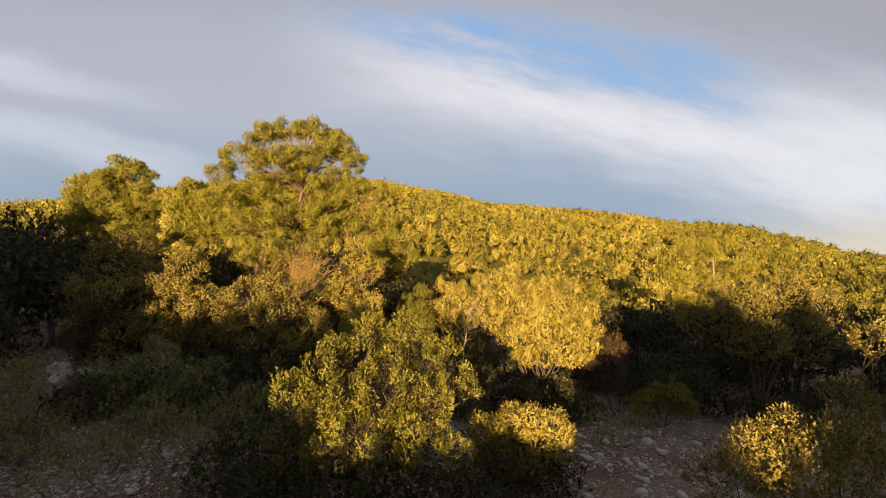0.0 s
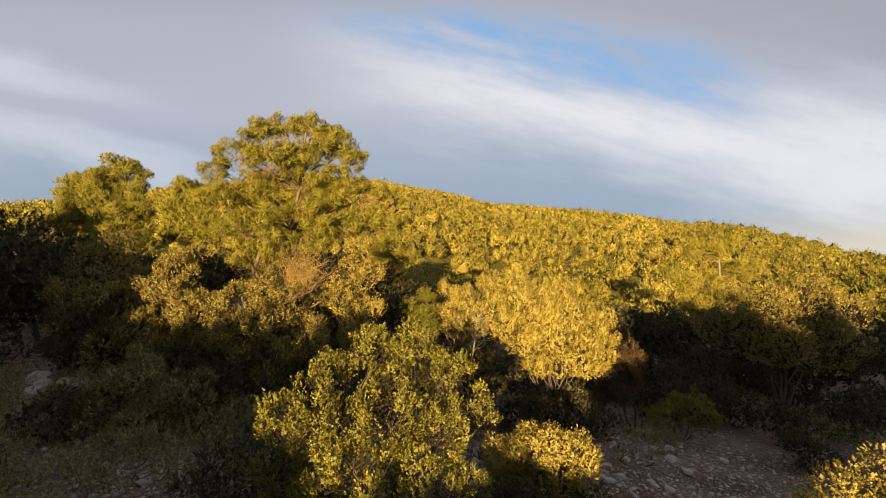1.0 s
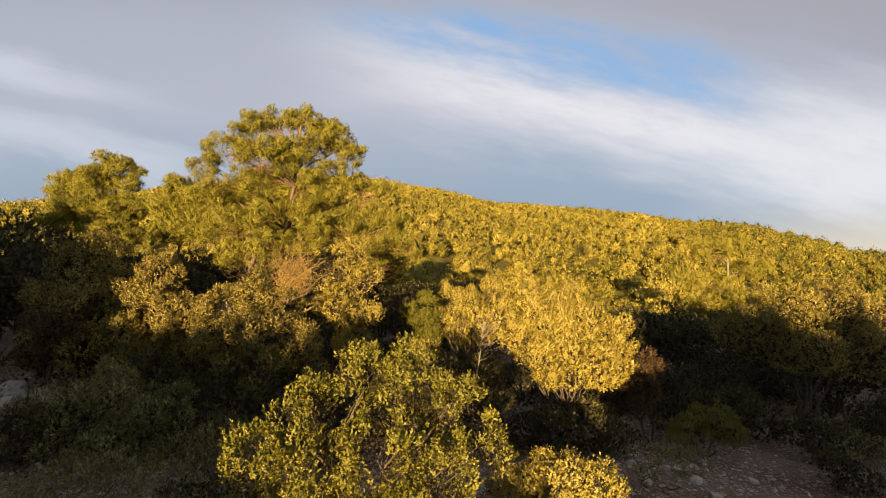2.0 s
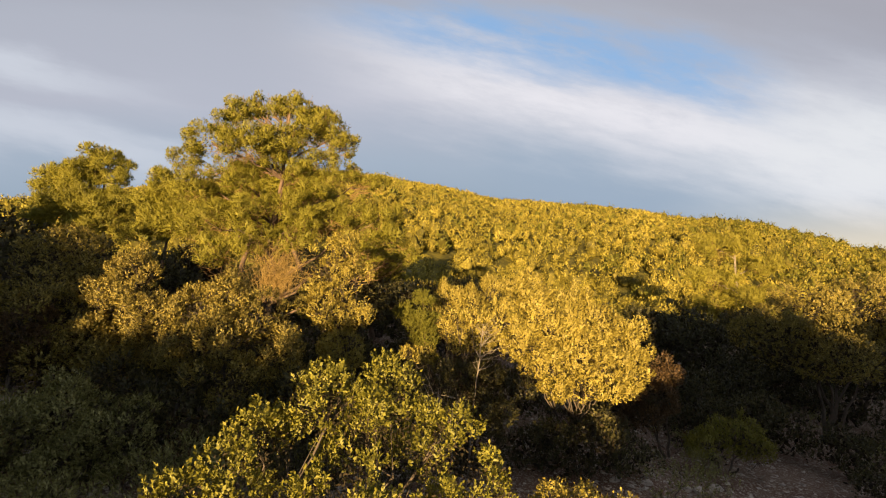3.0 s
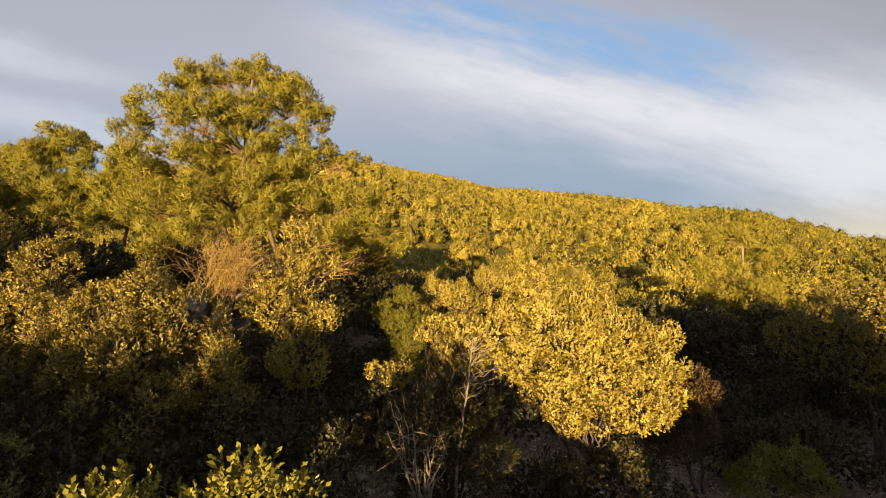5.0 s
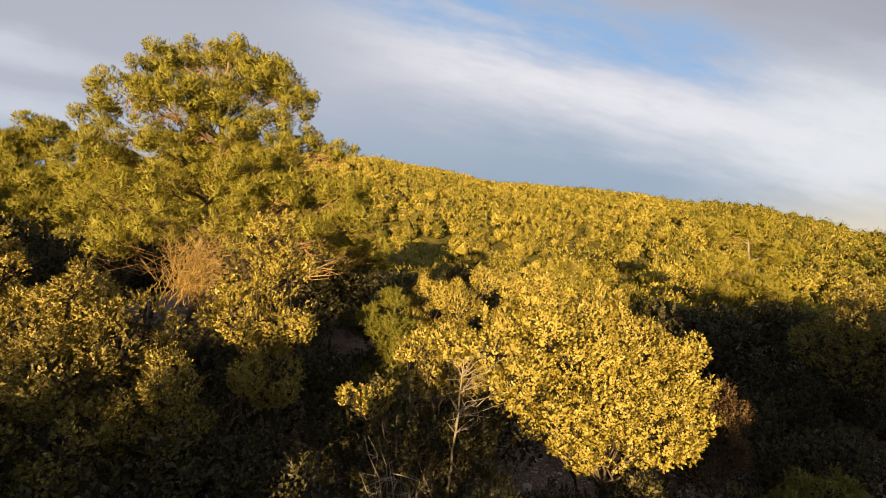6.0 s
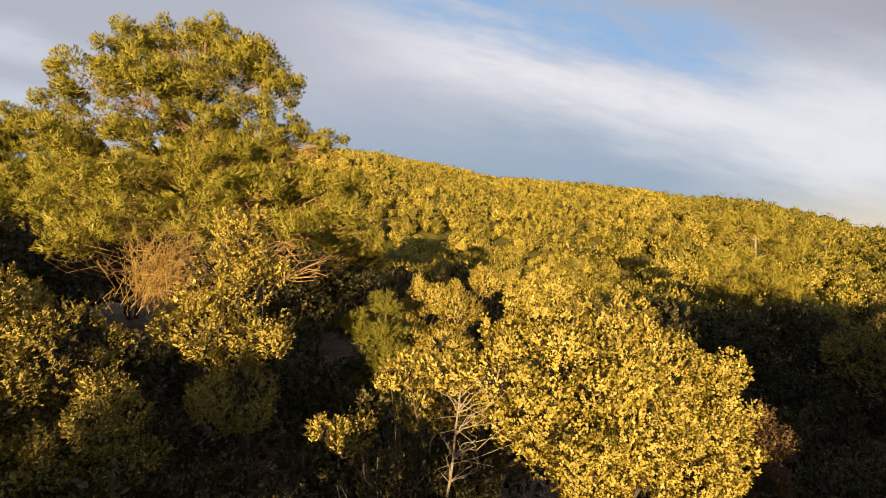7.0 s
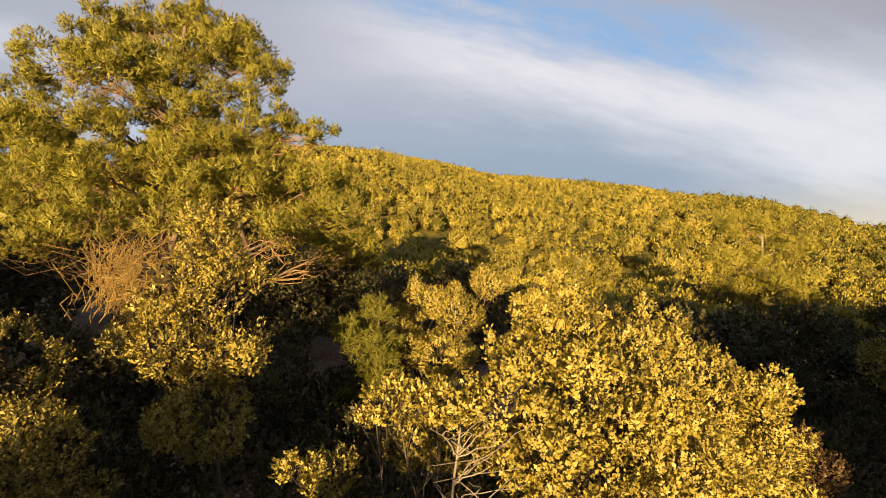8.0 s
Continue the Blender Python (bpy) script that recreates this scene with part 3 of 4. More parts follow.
PINE_LOW = [(-2.01, -0.8, 6.75, 0.78, 0.7), (-1.19, -1.8, 5.37, 0.89, 0.8), (0.25, -1.8, 5.73, 0.65, 0.59), (1.4, -1.3, 6.03, 0.62, 0.56), (2.04, -0.8, 6.36, 0.65, 0.59), (3.46, -0.8, 5.71, 0.78, 0.71), (4.64, -0.8, 5.58, 0.65, 0.59), (0.62, -2.8, 4.65, 0.75, 0.68), (1.72, -2.3, 4.77, 0.68, 0.61), (4.89, -0.8, 4.67, 0.72, 0.65), (4.17, -1.8, 4.42, 0.72, 0.65), (-0.47, -2.8, 4.32, 0.65, 0.58), (5.28, -0.8, 4.14, 0.53, 0.47), (0.14, -0.3, 6.04, 0.68, 0.61), (2.89, -1.3, 5.41, 0.69, 0.62), (-2.18, 0.2, 6.1, 0.71, 0.64), (2.15, -1.8, 5.37, 0.6, 0.54), (-0.37, -0.8, 6.75, 0.59, 0.53), (2.62, -0.3, 6.85, 0.54, 0.49)]
LEFT_PINE = [(0.72, -0.5, 10.71, 1.31, 1.18), (-1.13, -1.0, 9.87, 1.29, 1.16), (-2.66, -0.5, 9.03, 1.31, 1.18), (-0.0, -1.5, 7.97, 1.63, 1.46), (1.47, -0.5, 7.91, 1.12, 1.01), (-2.18, -1.5, 6.89, 1.45, 1.3), (1.09, -1.5, 6.16, 1.62, 1.46)]
MID_PINE = [(0.71, -0.3, 8.04, 0.71, 0.64), (0.08, -0.3, 7.1, 0.86, 0.77), (1.69, -0.5, 7.36, 0.85, 0.76), (0.86, -1, 5.63, 0.97, 0.87), (2.26, -1, 5.77, 0.83, 0.75)]
OAK_A = [(0.14, -0.1, 3.68, 0.64, 0.58), (0.04, -0.6, 2.82, 0.8, 0.72), (1.19, -0.9, 2.42, 0.86, 0.77), (-0.18, -0.6, 1.79, 0.88, 0.79), (1.6, -1.1, 1.61, 0.84, 0.76), (0.62, -1.1, 1.05, 0.84, 0.76)]
OAK_B = [(0.08, 0.0, 3.28, 0.58, 0.52), (-0.47, -0.2, 2.88, 0.61, 0.55), (0.74, 0.0, 2.68, 0.66, 0.59), (0.31, -0.8, 2.35, 0.66, 0.6), (1.1, -0.3, 1.97, 0.7, 0.63), (-0.7, -0.3, 2.08, 0.64, 0.58), (0.48, -0.8, 1.53, 0.77, 0.7), (1.29, 0.0, 1.18, 0.6, 0.54)]
UPRIGHT = [(-0.01, -0.1, 4.55, 0.46, 0.41), (-0.38, -0.3, 3.94, 0.59, 0.53), (0.14, 0.0, 3.71, 0.57, 0.52), (-0.49, -0.4, 3.04, 0.67, 0.6), (0.26, 0.0, 2.85, 0.6, 0.54), (-0.1, -0.3, 2.05, 0.77, 0.69)]
OAK_D = [(1.49, 0.0, 3.33, 1.32, 1.18), (2.06, -1.0, 2.15, 1.37, 1.24), (3.2, -0.7, 2.34, 1.09, 0.98), (2.21, -1.5, 0.9, 1.32, 1.19), (3.69, -1.5, 1.05, 1.17, 1.05)]
FORE = [(-0.05, 0.1, 2.72, 0.39, 0.35), (-0.57, -0.1, 2.39, 0.41, 0.37), (0.5, 0.2, 2.63, 0.44, 0.4), (0.97, 0.1, 2.34, 0.42, 0.38), (1.38, 0.0, 1.98, 0.38, 0.34), (-1.11, -0.3, 1.92, 0.41, 0.37), (-0.44, -0.6, 1.91, 0.5, 0.45), (0.31, -0.6, 2.1, 0.5, 0.45), (0.93, -0.5, 1.87, 0.47, 0.43), (-0.11, -0.7, 1.47, 0.55, 0.49), (0.68, -0.5, 1.37, 0.57, 0.51), (-1.24, -0.1, 1.24, 0.41, 0.37), (0.24, 0.7, 2.09, 0.54, 0.49)]
FORE2 = [(-0.19, -0.1, 1.4, 0.51, 0.46), (0.2, -0.1, 1.22, 0.42, 0.38), (-0.66, 0.0, 1.22, 0.37, 0.34), (-0.09, -0.2, 0.88, 0.5, 0.45)]
GOLD = [(-0.84, 0.3, 3.69, 0.67, 0.61), (-1.46, -0.3, 3.54, 0.46, 0.41), (-0.06, 0.2, 3.44, 0.71, 0.64), (-1.81, -1.4, 3.35, 0.42, 0.38), (-0.8, -1.0, 3.24, 0.75, 0.67), (0.58, 0.0, 3.13, 0.69, 0.62), (1.33, 0.2, 2.86, 0.58, 0.52), (1.39, -0.2, 2.34, 0.51, 0.46), (-0.95, -1.6, 2.66, 0.58, 0.52), (-0.16, -1.3, 2.68, 0.64, 0.58), (0.57, -0.8, 2.17, 0.58, 0.52), (-0.55, -1.2, 1.9, 0.4, 0.36), (-1.44, -1.7, 2.97, 0.47, 0.42)]
GOLD_DARK = [(-0.79, 0.0, 2.31, 0.28, 0.25), (-1.15, 0.0, 2.34, 0.2, 0.18), (-0.48, -0.2, 1.89, 0.49, 0.44), (0.23, 0.2, 1.78, 0.53, 0.47), (-0.11, -0.4, 1.63, 0.48, 0.43)]
GOLD_BACK = [(-0.66, 0.1, 3.21, 0.62, 0.55), (0.29, -0.1, 2.97, 0.74, 0.67), (-1.17, -0.3, 2.34, 0.66, 0.6), (-0.11, -0.5, 2.13, 0.78, 0.7), (1.17, 0.7, 3.55, 0.5, 0.45)]
RUSTY = [(-0.07, 0.1, 2.12, 0.48, 0.43), (-0.34, -0.2, 1.59, 0.55, 0.49), (-0.64, -0.2, 1.1, 0.55, 0.49)]
GROVE1 = [(-0.5, 0.3, 4.04, 1.0, 0.9), (1.16, 0.3, 4.04, 1.21, 1.08), (3.08, 0.6, 3.69, 1.06, 0.95), (-1.65, -0.2, 3.18, 1.11, 1.0), (-0.39, -0.7, 2.87, 1.27, 1.15), (1.78, -0.2, 2.68, 1.25, 1.13)]
SPARSE = [(-0.81, -0.2, 2.38, 0.26, 0.23), (-0.33, -0.1, 2.43, 0.25, 0.22), (0.03, -0.3, 2.36, 0.34, 0.31), (-0.81, 0.0, 1.88, 0.42, 0.38), (-0.31, -0.3, 2.08, 0.45, 0.41), (0.49, -0.1, 2.05, 0.35, 0.32), (1.04, 0.4, 3.3, 0.25, 0.22), (0.66, 0.3, 2.66, 0.22, 0.2)]
SAPLING = [(0.02, -0.1, 3.12, 0.33, 0.3), (-0.25, -0.1, 2.58, 0.54, 0.48), (0.16, -0.2, 2.47, 0.4, 0.36), (0.1, 0.0, 1.8, 0.5, 0.45), (-0.2, 0.1, 1.2, 0.55, 0.45), (0.1, 0.0, 0.6, 0.5, 0.4)]
ROCKSHRUB = [(0.08, -0.1, 0.85, 0.83, 0.75), (-0.61, -0.3, 0.5, 0.75, 0.67), (1.1, -0.2, 0.6, 0.75, 0.68), (0.51, -0.6, 0.32, 0.86, 0.77)]
RPINE = [(-3.04, -0.2, 7.73, 2.24, 2.01), (-0.92, -0.2, 8.26, 2.13, 1.92), (1.26, -0.2, 6.13, 2.24, 2.02), (-4.11, -1.2, 5.11, 2.35, 2.11), (-0.42, -1.2, 3.54, 2.88, 2.59), (1.71, -1.2, 1.97, 2.09, 1.88), (-3.54, -1.2, 3.02, 1.83, 1.65)]
oak("kermes_oak", -1.1, 7.3, [(a, b, c - 0.07, d * 0.94, g * 0.94) for a, b, c, d, g in FORE] + [(-0.9, 0, 0.8, 0.6, 0.6), (0, -0.2, 0.8, 0.7, 0.6), (0.9, 0, 0.8, 0.65, 0.6)], GREEN_OAK, "green kermes oak bush with upright sunlit shoots above stony ground", seed=3, thick=0.05, fingers=9, inner=3200, inner_size=0.036, per=360, blades=8, leaf=0.032, wide=0.019, soft=0.5, gap=1.0, k=9, ratio=0.31, rise=1.4, shoot=0.09, low=0.35, grain=4.0, out_by=0.82)
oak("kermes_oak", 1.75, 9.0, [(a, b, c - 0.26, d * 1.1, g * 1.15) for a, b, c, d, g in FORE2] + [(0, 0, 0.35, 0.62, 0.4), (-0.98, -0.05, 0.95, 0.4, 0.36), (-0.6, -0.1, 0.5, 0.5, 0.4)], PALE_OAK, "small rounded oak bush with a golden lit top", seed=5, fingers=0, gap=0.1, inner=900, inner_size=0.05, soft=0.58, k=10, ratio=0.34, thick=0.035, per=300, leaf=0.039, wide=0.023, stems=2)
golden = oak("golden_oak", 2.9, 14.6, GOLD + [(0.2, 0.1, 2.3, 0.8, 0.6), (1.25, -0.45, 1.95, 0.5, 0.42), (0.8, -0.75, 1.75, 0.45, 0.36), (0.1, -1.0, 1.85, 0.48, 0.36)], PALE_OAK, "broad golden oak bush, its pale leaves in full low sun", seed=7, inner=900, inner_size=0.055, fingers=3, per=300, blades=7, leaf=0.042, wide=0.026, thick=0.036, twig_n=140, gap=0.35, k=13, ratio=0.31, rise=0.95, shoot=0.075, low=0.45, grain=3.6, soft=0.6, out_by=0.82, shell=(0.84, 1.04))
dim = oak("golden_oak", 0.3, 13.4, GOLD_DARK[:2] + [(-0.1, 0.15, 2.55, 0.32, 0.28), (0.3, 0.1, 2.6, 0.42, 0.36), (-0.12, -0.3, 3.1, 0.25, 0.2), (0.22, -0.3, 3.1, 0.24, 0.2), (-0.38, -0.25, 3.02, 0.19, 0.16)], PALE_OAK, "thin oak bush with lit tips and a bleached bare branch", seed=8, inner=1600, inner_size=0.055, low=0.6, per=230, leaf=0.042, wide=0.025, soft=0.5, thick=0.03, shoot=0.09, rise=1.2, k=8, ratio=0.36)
# lobes below the lit tips, given the shade-darkened leaf colour
oak("dark_bush", 0.35, 13.25, [(-0.45, -0.1, 1.6, 0.42, 0.36)] + GOLD_DARK[3:] + [(0.0, -0.1, 1.85, 0.5, 0.4), (-0.1, -0.35, 1.95, 0.42, 0.34), (0.4, -0.3, 1.95, 0.4, 0.34), (0.3, -0.4, 1.3, 0.6, 0.5), (-0.6, -0.2, 1.2, 0.6, 0.5), (0.1, 0, 0.6, 0.9, 0.6)], SHADE_DARK_OAK, "dark evergreen bush with brown bare twigs in shade", seed=48, inner=1200, inner_size=0.055, low=0.8, per=130, leaf=0.044, wide=0.022, thick=0.03, shoot=0.1, rise=1.2, twig_n=160)
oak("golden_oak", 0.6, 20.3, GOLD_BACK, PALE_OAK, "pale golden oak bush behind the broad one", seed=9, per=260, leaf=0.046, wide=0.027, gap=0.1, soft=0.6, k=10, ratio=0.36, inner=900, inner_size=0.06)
oak("rusty_bush", 5.6, 15.4, RUSTY, RUSTY_LEAF, "rust-brown shaded bush beside the golden oak", seed=10, per=300, stems=2, thick=0.04)
oak("holm_oak", -8.9, 16.6, OAK_A, OAK, "dense holm oak with a sunlit top over a dark skirt", seed=11, per=130, leaf=0.058, wide=0.03, soft=0.48, gap=0.55, k=10, ratio=0.34, out_by=0.84)
oak("holm_oak", -5.0, 13.8, OAK_B, OAK, "dense holm oak bush, lit above and dark below", seed=12, per=170, leaf=0.05, wide=0.027, soft=0.48, gap=0.55, k=10, ratio=0.34, out_by=0.84)
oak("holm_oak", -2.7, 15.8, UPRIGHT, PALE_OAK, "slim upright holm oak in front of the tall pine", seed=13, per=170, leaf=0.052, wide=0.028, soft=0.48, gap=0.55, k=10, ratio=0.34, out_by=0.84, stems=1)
oak("holm_oak", -13.5, 17.5, OAK_D, OAK, "dark broad holm oak in the shade", seed=14, per=80, leaf=0.065, wide=0.038, k=7)
oak("rusty_bush", -11.0, 15.4, [(0, 0, 2.0, 0.7, 0.7), (0.5, 0.2, 1.4, 0.7, 0.6), (-0.4, 0, 1.2, 0.7, 0.6)], RUSTY_LEAF, "reddish-brown bush between dark holm oaks", seed=15, per=180, leaf=0.05, wide=0.03, stems=2)
oak("holm_oak", 11.9, 18.2, GROVE1, OAK, "spreading holm oak on bare brown stems, lit only on top", seed=16, per=80, leaf=0.062, wide=0.034, soft=0.3, thick=0.07, stems=4)
oak("lit_shrub", 6.7, 14.7, [(0.3, 0.1, 0.85, 0.5, 0.5), (-0.4, -0.1, 0.6, 0.55, 0.45), (0.7, 0, 0.5, 0.4, 0.4)], GREEN_OAK, "low upright shrub catching a patch of sun", seed=17, per=260, leaf=0.04, rise=1.6, thick=0.03)
oak("sparse_oak", 3.9, 5.1, SPARSE + [(0.9, 0.35, 1.9, 0.35, 0.3), (1.25, 0.3, 2.3, 0.32, 0.3), (0.4, 0, 1.2, 0.5, 0.4), (-0.5, 0, 1.1, 0.5, 0.4)], OAK, "thin open oak bush with single lit shoots and bare twigs", seed=18, per=260, leaf=0.033, gap=0.7, thick=0.03, twig_n=60, inner=0)
oak("grey_shrub", -6.9, 11.8, ROCKSHRUB, SCRUB, "low dull green shrub on stony ground", seed=19, per=140, leaf=0.055, wide=0.025, rise=1.4, thick=0.03)

tall_pine = pine("aleppo_pine", -6.9, 20.8, filled([l for l in PINE_HIGH if l[2] > 8.0], 1.95) + [l for l in PINE_HIGH if l[2] <= 8.0] + PINE_LOW, "tall spreading Aleppo pine with many bare inner twigs", 9.6, per=150, seed=20, twig_n=900, thick=0.14, lean=(0.9, 0.4), count=20, length=0.072, wide=0.0085, gap=0.6, soft=0.6)
pine("aleppo_pine", -23.5, 35.5, [(a, b, c * 0.97, d * 1.02, g) for a, b, c, d, g in filled(LEFT_PINE, 3.0, 0.7)], "broad sunlit Aleppo pine rising behind dark oaks", 10.0, per=38, length=0.22, wide=0.026, seed=21, thick=0.18, gap=0.35)
mid_pine = pine("aleppo_pine", -15.3, 28.0, filled(MID_PINE, 2.2), "slender young Aleppo pine beside the tall one", 8.0, per=40, length=0.22, wide=0.03, seed=22, thick=0.12, lean=(0.8, 0))
pine("aleppo_pine", 31.5, 54.2, [(a, b, c * 1.24, d * 0.95, g * 0.8) for a, b, c, d, g in RPINE], "lone spreading Aleppo pine below the hillside", 10.5, per=24, length=0.24, wide=0.036, seed=23, thick=0.22, lean=(-1, 0), count=10, gap=0.7, soft=0.5, k=12, ratio=0.3, mat=OLIVE_PINE, bark=PALE_BARK, low=0.75, inner=70)
# the darker far needles stand in for half shade on this sapling
pine("aleppo_pine", -0.8, 18.7, SAPLING, "bushy pine sapling, needles coloured darker for half shade", 3.0, per=160, length=0.11, wide=0.014, mat=FAR_PINE, seed=24, thick=0.04, twig_n=20)

# added pines, hidden behind the tall one, to throw shade on the foothill
for x, y, wide, high in ((-12.4, 30.5, 1.7, 1.1), (-8.6, 32.5, 1.7, 1.15), (-10.5, 37, 1.9, 1.25), (-4.2, 30, 1.3, 0.62)):
    z = float(ground_z(np.array([x]), np.array([y]))[0])
    copy_thing(mid_pine, Matrix.Translation((x, y, z)) @ Matrix.Rotation(x, 4, "Z") @ Matrix.Diagonal((wide, wide, high, 1)))["label"] = "added Aleppo pine hidden behind the tall one to shade the foothill"

# bleached branch that rises out of the shaded bush
def stick(parent, name, pts, r0, r1, mat, n=14, wob=0.02, label=""):
    pts = np.asarray(pts, float)
    t = np.linspace(0, len(pts) - 1, n)
    path = np.stack([np.interp(t, range(len(pts)), pts[:, i]) for i in range(3)], 1) + rng.normal(size=(n, 3)) * wob
    v, f = tube(path, np.linspace(r0, r1, n), 6)
    part(name, mesh_of(name, v, f, mat, True), parent, label)
    return path


main = stick(dim, "bare_limb", [(0.1, -0.5, -0.1), (0.15, -0.65, 1.0), (0.28, -0.78, 2.1), (0.4, -0.78, 3.1)], 0.03, 0.008, PALE_BARK, wob=0.006, label="bleached bare limb")
for k in range(22):
    s = main[9 + k % 4]
    stick(dim, "bare_limb", [s, s + [rng.uniform(-0.15, 0.3), rng.uniform(-0.2, 0.1), rng.uniform(0.1, 0.25)], s + [rng.uniform(-0.3, 0.65), rng.uniform(-0.3, 0.1), rng.uniform(0.2, 0.5)]], 0.007, 0.002, PALE_BARK, 9, 0.01)

dead = plant("dead_shrub", -0.05, 12.6, "leafless bleached grey dead shrub with twisted twigs", "dead bush")
for k in range(12):
    a = rng.uniform(0, 6.28)
    o = np.array([np.cos(a), np.sin(a) * 0.7, 0])
    top = o * rng.uniform(0.3, 0.8) + [0, 0, rng.uniform(1.1, 2.0)]
    path = stick(dead, "branch", [o * 0.05 + [0, 0, -0.1], o * 0.15 + [0, 0, 0.8], top], 0.022, 0.005, PALE_BARK, 10, 0.03)
    for j in range(2):
        s = path[rng.integers(5, 9)]
        stick(dead, "branch", [s, s + rng.normal(size=3) * 0.18 + [0, 0, 0.05], s + rng.normal(size=3) * 0.3], 0.009, 0.003, PALE_BARK, 6, 0.015)

# the fan of dry twigs that hangs from the tall pine's lowest limb
fan = []
root = np.array([1.65, -3.3, 3.15])
for k in range(280):
    d = unit(np.array([rng.normal(0.4, 0.45), rng.normal(0, 0.4), rng.normal(0.75, 0.35)]))
    ln = rng.uniform(0.4, 1.5)
    st = root + rng.normal(size=3) * [0.3, 0.25, 0.25]
    fan.append(tube(bent(st, st + d * ln, 7, 0.16, 0.24), np.linspace(0.0075, 0.0025, 7), 3))
v, f = join(fan)
tagged(part("dry_twigwork", mesh_of("dry_twigwork", v, f, DRY_TWIG, True), tall_pine, "fan of dry orange-brown twigs"), kind="stuff")
stick(tall_pine, "limb", [(0.3, -0.3, 2.2), (0.6, -2.0, 2.7), (1.65, -3.3, 3.15)], 0.035, 0.014, PINE_BARK)

# ---- shaded trees of the middle distance ----
OAK_DOME = [(0, 0, 2.9, 1.5, 1.1), (1.3, 0.3, 2.3, 1.2, 1.0), (-1.3, -0.2, 2.4, 1.3, 1.0), (0.3, -1.2, 2.1, 1.2, 0.9), (-0.2, 1.2, 2.2, 1.2, 0.9), (0, 0, 1.5, 1.5, 0.9)]
# holm oaks whose leaf colour is lowered to add to their shade
dome = oak("holm_oak", -13, 23, OAK_DOME, SHADE_DARK_OAK, "shaded holm oak in the grove, leaves coloured darker for the shade", seed=30, per=11, leaf=0.145, wide=0.08, shoot=0.26, inner=40, twig_n=24, thick=0.1, group="grove oaks", k=6)
dome_b = oak("holm_oak", 15.8, 21.6, [(l[1], l[0], l[2] * 0.95, l[3] * 1.05, l[4] * 0.9) for l in OAK_DOME], SHADE_DARK_OAK, "shaded holm oak on leaning pale stems, leaves coloured darker for the shade", seed=31, per=11, leaf=0.145, wide=0.08, shoot=0.26, inner=40, twig_n=24, thick=0.1, group="grove oaks", k=7)
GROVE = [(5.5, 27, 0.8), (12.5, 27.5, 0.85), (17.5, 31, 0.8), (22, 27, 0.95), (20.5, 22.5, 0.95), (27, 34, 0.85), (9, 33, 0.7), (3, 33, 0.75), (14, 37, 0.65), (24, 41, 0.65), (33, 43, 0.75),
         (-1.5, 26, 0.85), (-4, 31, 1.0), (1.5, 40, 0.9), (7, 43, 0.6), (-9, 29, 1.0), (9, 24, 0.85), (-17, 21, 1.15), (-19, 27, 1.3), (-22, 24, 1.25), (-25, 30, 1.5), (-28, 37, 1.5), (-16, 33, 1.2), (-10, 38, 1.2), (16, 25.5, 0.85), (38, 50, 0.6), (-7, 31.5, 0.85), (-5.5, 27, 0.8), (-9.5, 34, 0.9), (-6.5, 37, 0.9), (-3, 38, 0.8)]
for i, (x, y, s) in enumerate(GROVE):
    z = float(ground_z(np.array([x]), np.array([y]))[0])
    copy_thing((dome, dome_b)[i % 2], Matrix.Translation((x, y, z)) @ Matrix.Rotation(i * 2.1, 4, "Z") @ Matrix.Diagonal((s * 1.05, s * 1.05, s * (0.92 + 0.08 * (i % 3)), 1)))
UNDER = [(-0.6, 0, 0.6, 0.8, 0.6), (0.5, 0.2, 0.7, 0.9, 0.7), (0, -0.5, 0.5, 0.8, 0.55), (0.1, 0.4, 1.1, 0.7, 0.55)]
# part of the deep shade here is put into the leaf colour
under = oak("undergrowth_bush", -3.6, 12.6, UNDER, SHADE_DARK_OAK, "low evergreen bush, its leaf colour darkened for deep shade", seed=34, per=24, leaf=0.08, wide=0.042, inner=80, twig_n=20, shoot=0.2, thick=0.03, group="shaded bushes", k=5)
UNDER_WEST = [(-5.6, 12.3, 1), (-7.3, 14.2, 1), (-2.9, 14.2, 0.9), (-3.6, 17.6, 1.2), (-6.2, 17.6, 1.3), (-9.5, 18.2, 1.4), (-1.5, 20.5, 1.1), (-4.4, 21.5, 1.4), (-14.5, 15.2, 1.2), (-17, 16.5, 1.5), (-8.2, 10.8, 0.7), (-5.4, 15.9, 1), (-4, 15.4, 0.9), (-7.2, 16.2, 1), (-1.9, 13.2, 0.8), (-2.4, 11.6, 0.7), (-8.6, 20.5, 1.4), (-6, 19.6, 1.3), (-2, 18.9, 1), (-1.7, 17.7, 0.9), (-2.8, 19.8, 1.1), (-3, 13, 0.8)]
